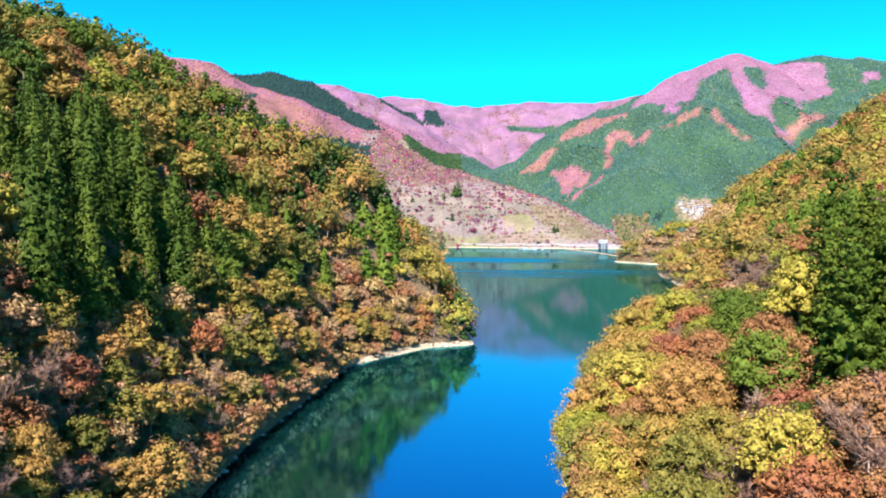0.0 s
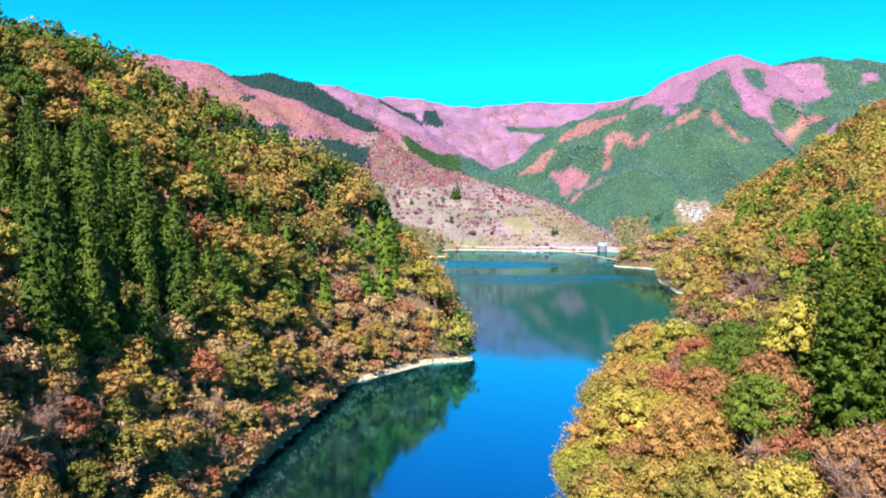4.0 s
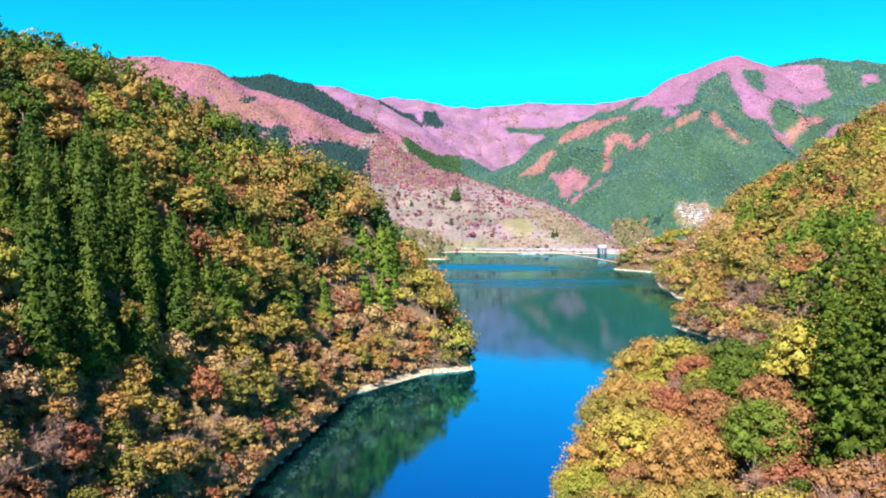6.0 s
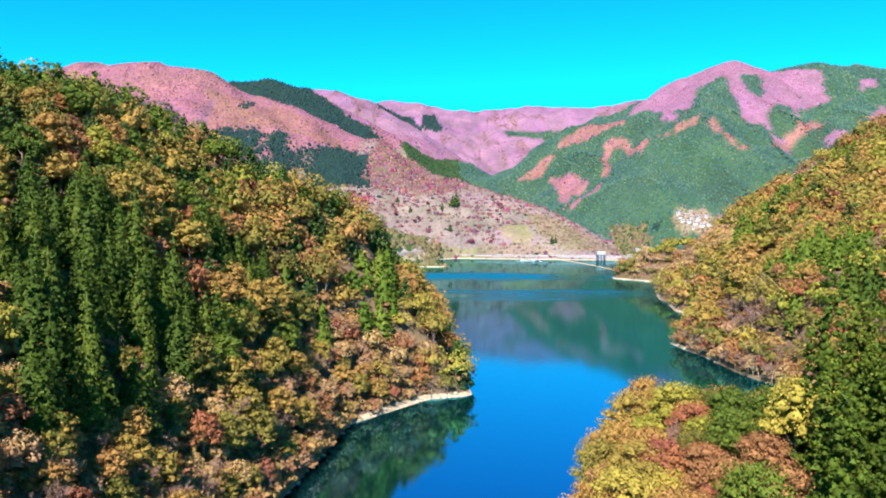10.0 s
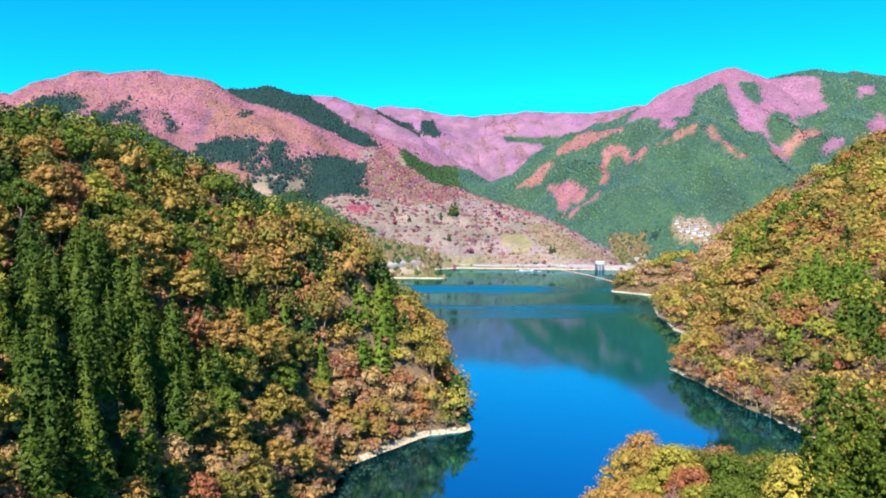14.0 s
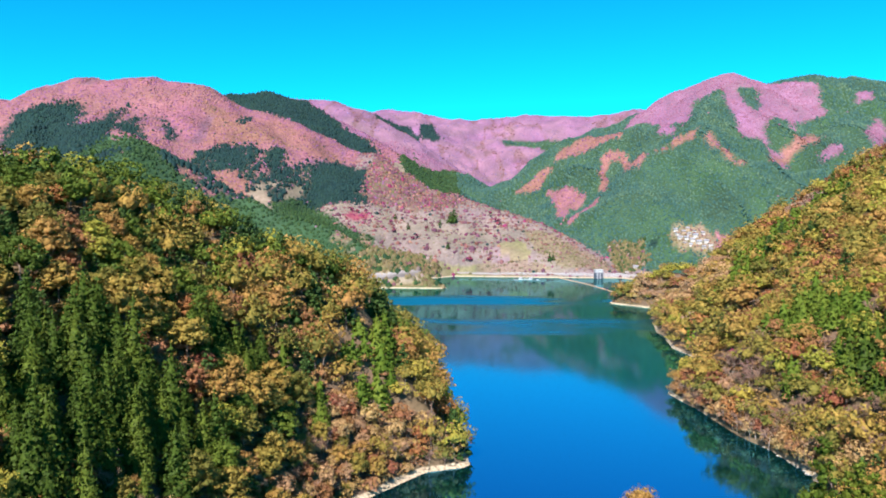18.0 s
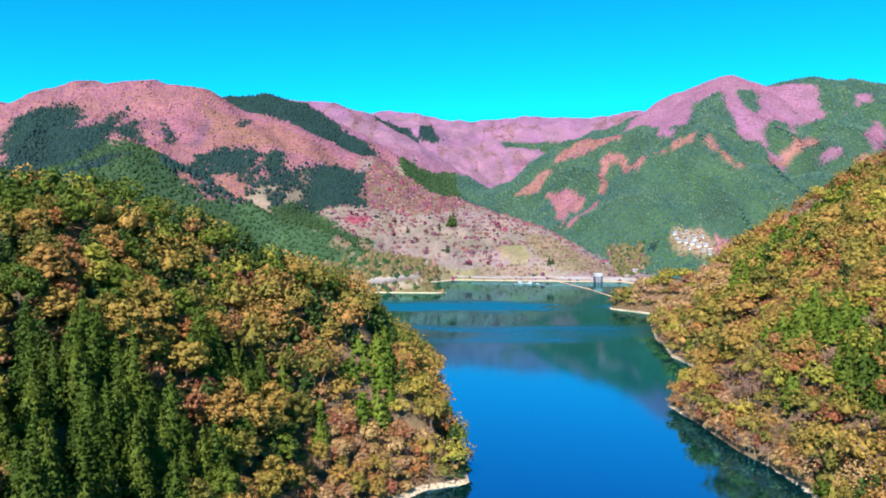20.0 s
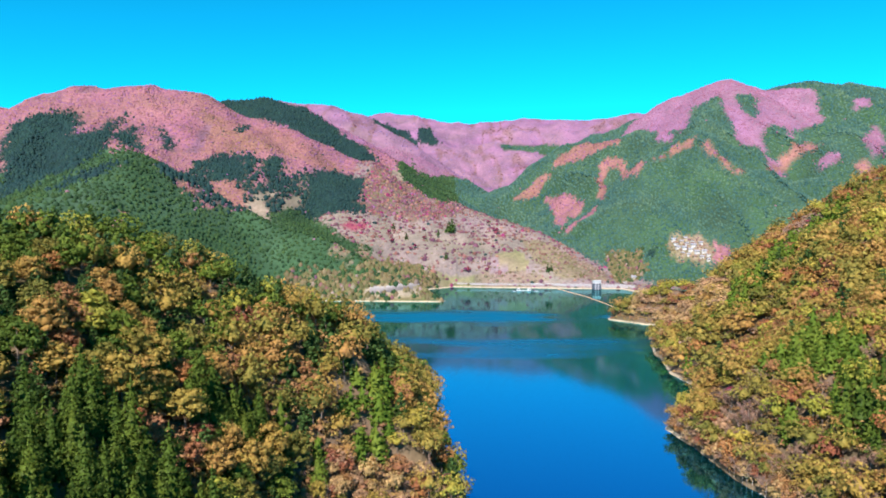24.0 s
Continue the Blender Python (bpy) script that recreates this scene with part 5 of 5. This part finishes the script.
def gable(w, d, z, rise, eave):
    """A pitched roof slab with thickness, ridge along x."""
    bm = bmesh.new()
    for k in (0.0, 0.35):
        for x in (-w / 2 - eave, w / 2 + eave):
            for y, h in ((-d / 2 - eave, 0), (0, rise), (d / 2 + eave, 0)):
                bm.verts.new((x, y, z + h - eave * rise / (d / 2) * (y != 0) + k))
    bm.verts.ensure_lookup_table()
    v = bm.verts
    for f in ((0, 3, 4, 1), (1, 4, 5, 2), (6, 7, 10, 9), (7, 8, 11, 10), (0, 1, 7, 6), (1, 2, 8, 7), (3, 9, 10, 4), (4, 10, 11, 5), (0, 6, 9, 3), (2, 5, 11, 8)):
        bm.faces.new([v[i] for i in f])
    bmesh.ops.recalc_face_normals(bm, faces=bm.faces[:])
    return bm


def height_at(x, y):
    return float(land_height(np.array([float(x)]), np.array([float(y)]))[0])


def intake_tower():
    root = new("intake_tower")
    root.location = (299, 1283, 0)
    for x in (-8, -2.8, 2.8, 8):
        for y in (-4.5, 4.5):
            part("column", column(x, y, -8, 13.4, 1.25), DARKSTEEL if abs(x) > 5 else CONCRETE, root)
    for z in (3.5, 8.5):
        part("beam", block(-9, 9, -5.2, -4.4, z, z + 0.9, 0.05), CONCRETE, root)
        part("beam", block(-9, 9, 4.4, 5.2, z, z + 0.9, 0.05), CONCRETE, root)
    for x in (-5.4, 0.0, 5.4):
        part("gate", block(x - 1.9, x + 1.9, -4.2, -3.8, -6, 12.6, 0.05), DARKSTEEL, root, "dark steel sluice gate")
    part("deck", block(-10.2, 10.2, -6.4, 6.4, 13.4, 14.6, 0.08), CONCRETE, root)
    house = part("gatehouse", block(-8.6, 8.6, -4.8, 4.8, 14.6, 19.4, 0.06), WHITE, root, "white gatehouse on top of the tower")
    for x in (-6, -2, 2, 6):
        part("window", block(x - 0.9, x + 0.9, -4.9, -4.75, 16.2, 18.2), GLASS, house)
    part("roof", block(-9.4, 9.4, -5.6, 5.6, 19.4, 20.3, 0.1), WHITE, root)
    part("footbridge", block(-1.6, 1.6, 6.4, 30, 13.6, 14.5, 0.05), CONCRETE, root)
    for x in (-10, 10):
        part("railing", block(x - 0.06, x + 0.06, -6.2, 6.2, 14.6, 15.7), DARKSTEEL, root)
    root.scale = (0.85, 0.85, 0.85)
    tagged(root, "white-roofed concrete intake tower on dark legs in the lake", "tower")


def shore_wall():
    root = tagged(new("retaining_wall"), "long grey concrete retaining wall above the far shore", "wall")
    line = [(30, 1327), (105, 1319), (180, 1312), (262, 1305), (345, 1299), (372, 1285)]
    for (ax, ay), (bx, by) in zip(line, line[1:]):
        n = max(1, round(math.hypot(bx - ax, by - ay) / 13))
        for i in range(n):
            p, q = Vector((ax + (bx - ax) * i / n, ay + (by - ay) * i / n, 0)), Vector((ax + (bx - ax) * (i + 1) / n, ay + (by - ay) * (i + 1) / n, 0))
            length = (q - p).length
            ob = part("panel", block(0.06, length - 0.06, 0, 1.2, 1.2, 7.2 + 0.5 * (ax > 170), 0.06), CONCRETE, root)
            ob.matrix_basis = Matrix.Translation(p) @ Matrix.Rotation(math.atan2(q.y - p.y, q.x - p.x), 4, "Z")
            rail = part("guard_rail", block(0, length, 0.4, 0.6, 8.3, 8.7), CONCRETE if ax < 100 else WHITE, root)
            rail.matrix_basis = ob.matrix_basis.copy()


def floating_pier():
    root = new("floating_pier")
    root.location = (160, 1258, 0)
    for x in (-11, -4.5, 2, 8.5):
        part("pontoon", block(x - 3.1, x + 3.1, -2.4, 2.4, -0.3, 0.8, 0.1), WHITE, root)
    for x in (-10, 9):
        shed = part("boat_shed", block(x - 2.6, x + 2.6, -2, 2, 0.8, 4.0, 0.05), WHITE, root, "small white boat shed")
        part("roof", block(x - 3, x + 3, -2.4, 2.4, 4.0, 4.5, 0.08), CONCRETE, shed)
        part("door", block(x - 0.7, x + 0.7, -2.1, -1.95, 0.8, 3.0), GLASS, shed)
    for x in (-6, -1, 4):
        part("post", column(x, 2.0, 0.8, 5.2, 0.18, 8), DARKSTEEL, root)
    tagged(root, "white floating pier with small sheds on the lake", "pier")
    for x, y, a in ((140, 1243, 20), (181, 1248, -35)):
        bm = bmesh.new()
        ring = [(-3.2, 0.9), (0, 1.15), (2.2, 0.8), (3.6, 0), (2.2, -0.8), (0, -1.15), (-3.2, -0.9)]
        low = [bm.verts.new((p * 0.85, q * 0.7, -0.2)) for p, q in ring]
        mid = [bm.verts.new((p, q, 0.9)) for p, q in ring]
        inn = [bm.verts.new((p * 0.9, q * 0.82, 0.85)) for p, q in ring]
        bot = [bm.verts.new((p * 0.8, q * 0.6, 0.25)) for p, q in ring]
        for u, w in ((low, mid), (mid, inn), (inn, bot)):
            for i in range(7):
                bm.faces.new((u[i], u[(i + 1) % 7], w[(i + 1) % 7], w[i]))
        bm.faces.new(low[::-1])
        bm.faces.new(bot)
        boat = new("boat")
        boat.matrix_basis = pose(x, y, 0, 0, 0, a)
        part("hull", bm, WHITE, boat)
        part("bench", block(-0.3, 0.3, -0.8, 0.8, 0.55, 0.68), WOOD, boat)
        part("outboard_motor", block(-3.6, -3.1, -0.25, 0.25, 0.1, 1.3, 0.05), DARKSTEEL, boat)
        tagged(boat, "small white open boat moored near the pier", "boat", "boats by the pier")


def log_boom():
    root = tagged(new("log_boom"), "line of faded orange floats across the lake", "boom")
    line = [Vector((228, 1290, 0)), Vector((233, 1266, 0)), Vector((254, 1158, 0)), Vector((265, 1036, 0)), Vector((258, 962, 0)), Vector((238, 912, 0))]
    mesh = None
    for a, b in zip(line, line[1:]):
        n = round((b - a).length / 4.2)
        for i in range(n):
            p = a.lerp(b, (i + 0.5) / n)
            if mesh is None:
                bm = bmesh.new()
                bmesh.ops.create_cone(bm, cap_ends=True, segments=10, radius1=0.62, radius2=0.62, depth=3.6, matrix=Matrix.Rotation(radians(90), 4, "X"))
                bmesh.ops.bevel(bm, geom=[e for e in bm.edges if len(e.link_faces) == 2 and any(len(f.verts) > 4 for f in e.link_faces)], offset=0.12, segments=1, affect="EDGES")
                ob = part("float", bm, ORANGE, root)
                mesh = ob.data
            else:
                ob = new("float", mesh)
                ob.parent = root
            ob.matrix_basis = Matrix.Translation(p + Vector((0, 0, 0.12))) @ Matrix.Rotation(math.atan2(b.y - a.y, b.x - a.x) - radians(90) + random.uniform(-0.05, 0.05), 4, "Z")


def house(x, y, w, d, h, turn, wall, roof, label):
    root = new("house")
    root.matrix_basis = pose(x, y, height_at(x, y), 0, 0, turn)
    part("wall", block(-w / 2, w / 2, -d / 2, d / 2, -3, h), wall, root)
    part("roof", gable(w, d, h, d * 0.28, 0.8), roof, root)
    for k in (-0.3, 0.05, 0.34):
        win = part("window", block(w * k - 0.7, w * k + 0.7, -d / 2 - 0.08, -d / 2 + 0.02, h * 0.45, h * 0.8), GLASS, root)
        part("sill", block(w * k - 0.85, w * k + 0.85, -d / 2 - 0.2, -d / 2, h * 0.4, h * 0.45), WHITE, win)
    part("door", block(-0.6 - w * 0.12, 0.5 - w * 0.12, -d / 2 - 0.06, -d / 2 + 0.02, 0, 2.05), WOOD, root)
    tagged(root, label, "house", "houses of the hillside hamlet")


def gravel_bank():
    """A pale heap of rubble dumped along the spit."""
    gx, gy = np.meshgrid(np.linspace(-116, -28, 90), np.linspace(1093, 1102.5, 14))
    edge = np.minimum(np.minimum(gx + 116, -28 - gx) / 26, np.minimum(gy - 1093, 1102.5 - gy) / 3)
    z = land_height(gx, gy) + np.clip(edge, -0.4, 1) * (0.8 + 1.0 * np.exp(-((gx + 55) / 22) ** 2) + 4 * fbm(gx, gy, 5, 3)) - 0.3
    idx = np.arange(gx.size).reshape(gx.shape)
    me = mesh_of("gravel_bank", np.stack([gx, gy, z], -1).reshape(-1, 3), np.stack([idx[:-1, :-1], idx[:-1, 1:], idx[1:, 1:], idx[1:, :-1]], -1).reshape(-1, 4), RUBBLE)
    tagged(new("gravel_bank", me), "pale grey heap of rubble along the wooded spit", "embankment")


gravel_bank()
intake_tower()
shore_wall()
floating_pier()
log_boom()
random.seed(5)
for x, y, w, d, h, a, wall, roof, label in (
        (490, 1409, 11, 8, 5.5, 8, WHITE, BROWNROOF, "white house with a rusty brown roof on the terraced slope"),
        (501, 1406, 10, 7, 5, -5, WOOD, ROOF, "timber house with a grey tiled roof in the hamlet"),
        (509, 1398, 9, 7, 4.5, 12, WHITE, ROOF, "white house with a grey tiled roof in the hamlet"),
        (519, 1390, 13, 8, 5.5, 0, WHITE, ROOF, "long white house with a grey tiled roof"),
        (530, 1383, 9, 7, 5, -12, WOOD, BROWNROOF, "timber house with a rusty brown roof"),
        (491, 1398, 12, 8, 5, 6, WHITE, ROOF, "white house with a grey tiled roof in the hamlet"),
        (502, 1392, 11, 8, 6, -4, WHITE, ROOF, "tall white house with a grey tiled roof"),
        (512, 1385, 12, 8, 5, -8, WHITE, ROOF, "white house with a grey tiled roof in the hamlet"),
        (522, 1377, 14, 9, 5.5, 3, WHITE, ROOF, "large white house with a blue-grey roof"),
        (536, 1375, 13, 8, 5, -10, WHITE, ROOF, "long white house at the foot of the hamlet"),
        (542, 1368, 12, 7, 4.5, 2, WHITE, BROWNROOF, "white house with a rusty brown roof by the trees"),
        (496, 1385, 8, 6, 4, 15, WOOD, ROOF, "small timber barn with a grey roof"),
        (506, 1378, 8, 6, 4.5, -14, WHITE, ROOF, "small white house with a pale grey roof between neighbours"),
        (516, 1370, 9, 7, 4.5, 10, WOOD, BROWNROOF, "timber house with a rusty brown roof above the hamlet"),
        (528, 1366, 10, 7, 4.5, 9, WHITE, ROOF, "white house with a pale grey roof among gardens"),
        (538, 1358, 9, 7, 5, 4, WHITE, ROOF, "white house with a pale grey roof beside the wood"),
        (489, 1419, 11, 8, 5, -6, WHITE, ROOF, "wide white house with a pale grey roof above the wood"),
        (510, 1408, 10, 7, 4.5, -9, WOOD, ROOF, "timber house with a pale grey roof below the hamlet"),
        (521, 1400, 8, 6, 4.5, 12, WHITE, BROWNROOF, "small white house with a rusty brown roof in the hamlet"),
        (535, 1392, 9, 7, 4.5, 3, WHITE, ROOF, "white house with a pale grey roof in the hamlet"),
        (392, 1366, 12, 8, 5, 5, WHITE, ROOF, "white works building near the far shore"),
        (372, 1356, 9, 7, 4, -6, WHITE, CONCRETE, "small pale shed near the far shore")):
    house(x, y, w * 0.72, d * 0.72, h * 0.72, a, wall, roof, label)

# the lake road and its white posts
verts, faces = [], []
for i in range(len(ROAD) - 1):
    a, b = Vector((*ROAD[i], 0)), Vector((*ROAD[i + 1], 0))
    side = Vector((b.y - a.y, a.x - b.x, 0)).normalized()
    for k in range(5):
        p = a.lerp(b, k / 5)
        z = max(height_at(*(p + side * o).xy) for o in (-1.4, 0, 1.4)) + 0.15
        for o, drop in ((-1.6, -1.5), (-1.5, 0), (0, 0.06), (1.5, 0), (1.6, -1.5)):
            verts.append((*(p + side * o).xy, z + drop))
for i in range(len(verts) // 5 - 1):
    for k in range(4):
        q = i * 5 + k
        faces.append((q, q + 1, q + 6, q + 5))
tagged(new("road", mesh_of("road", verts, faces, ASPHALT)), "narrow pale asphalt lake road through the trees", "road", kind="structure")
for i, (x, y) in enumerate(((44.3, 99), (45.6, 103), (46.9, 107), (47.9, 110.5), (49.0, 114), (50.8, 117.5))):
    root = new("guide_post")
    root.location = (x - 1.7, y + 0.5, height_at(x - 1.7, y + 0.5))
    part("post", column(0, 0, -0.4, 1.0, 0.09, 10), WHITE, root)
    part("cap", column(0, 0, 1.0, 1.14, 0.10, 10, 0.7), ORANGE, root)
    tagged(root, "white guide post beside the lake road", "post", "posts along the lake road")

# boulders at the waterline

def boulder_mesh():
    bm = bmesh.new()
    bmesh.ops.create_icosphere(bm, subdivisions=1, radius=1)
    for v in bm.verts:
        v.co *= random.uniform(0.75, 1.1)
    me = bpy.data.meshes.new("boulder")
    bm.to_mesh(me)
    bm.free()
    me.materials.append(BOULDER)
    return me


BOULDER = plain_material("pale_lake_boulder", (0.22, 0.19, 0.16), (0.42, 0.38, 0.33), 1.6, 0.9)
boulders = [boulder_mesh() for i in range(4)]
for i in range(90):
    (ax, ay), (bx, by) = (((-47, 120), (-47, 155)), ((-47, 155), (-40, 205)), ((-40, 205), (-34, 250)), ((157, 285), (155, 317)), ((155, 317), (147, 387)), ((199, 561), (203, 529)))[i % 6]
    t, s = random.random(), random.uniform(0.3, 1.0)
    out = -1 if ax < 0 else 1
    ob = new("boulder", boulders[i % 4])
    ob.matrix_basis = Matrix.Translation((ax + (bx - ax) * t + out * random.uniform(-0.8, 0.5), ay + (by - ay) * t, -0.1 * s)) @ Matrix.Rotation(random.uniform(0, 6.28), 4, "Z") @ Matrix.Diagonal((s * 1.3, s, s * 0.7, 1))
    tagged(ob, "pale weathered boulder at the waterline", "rock", "boulders along the shore")
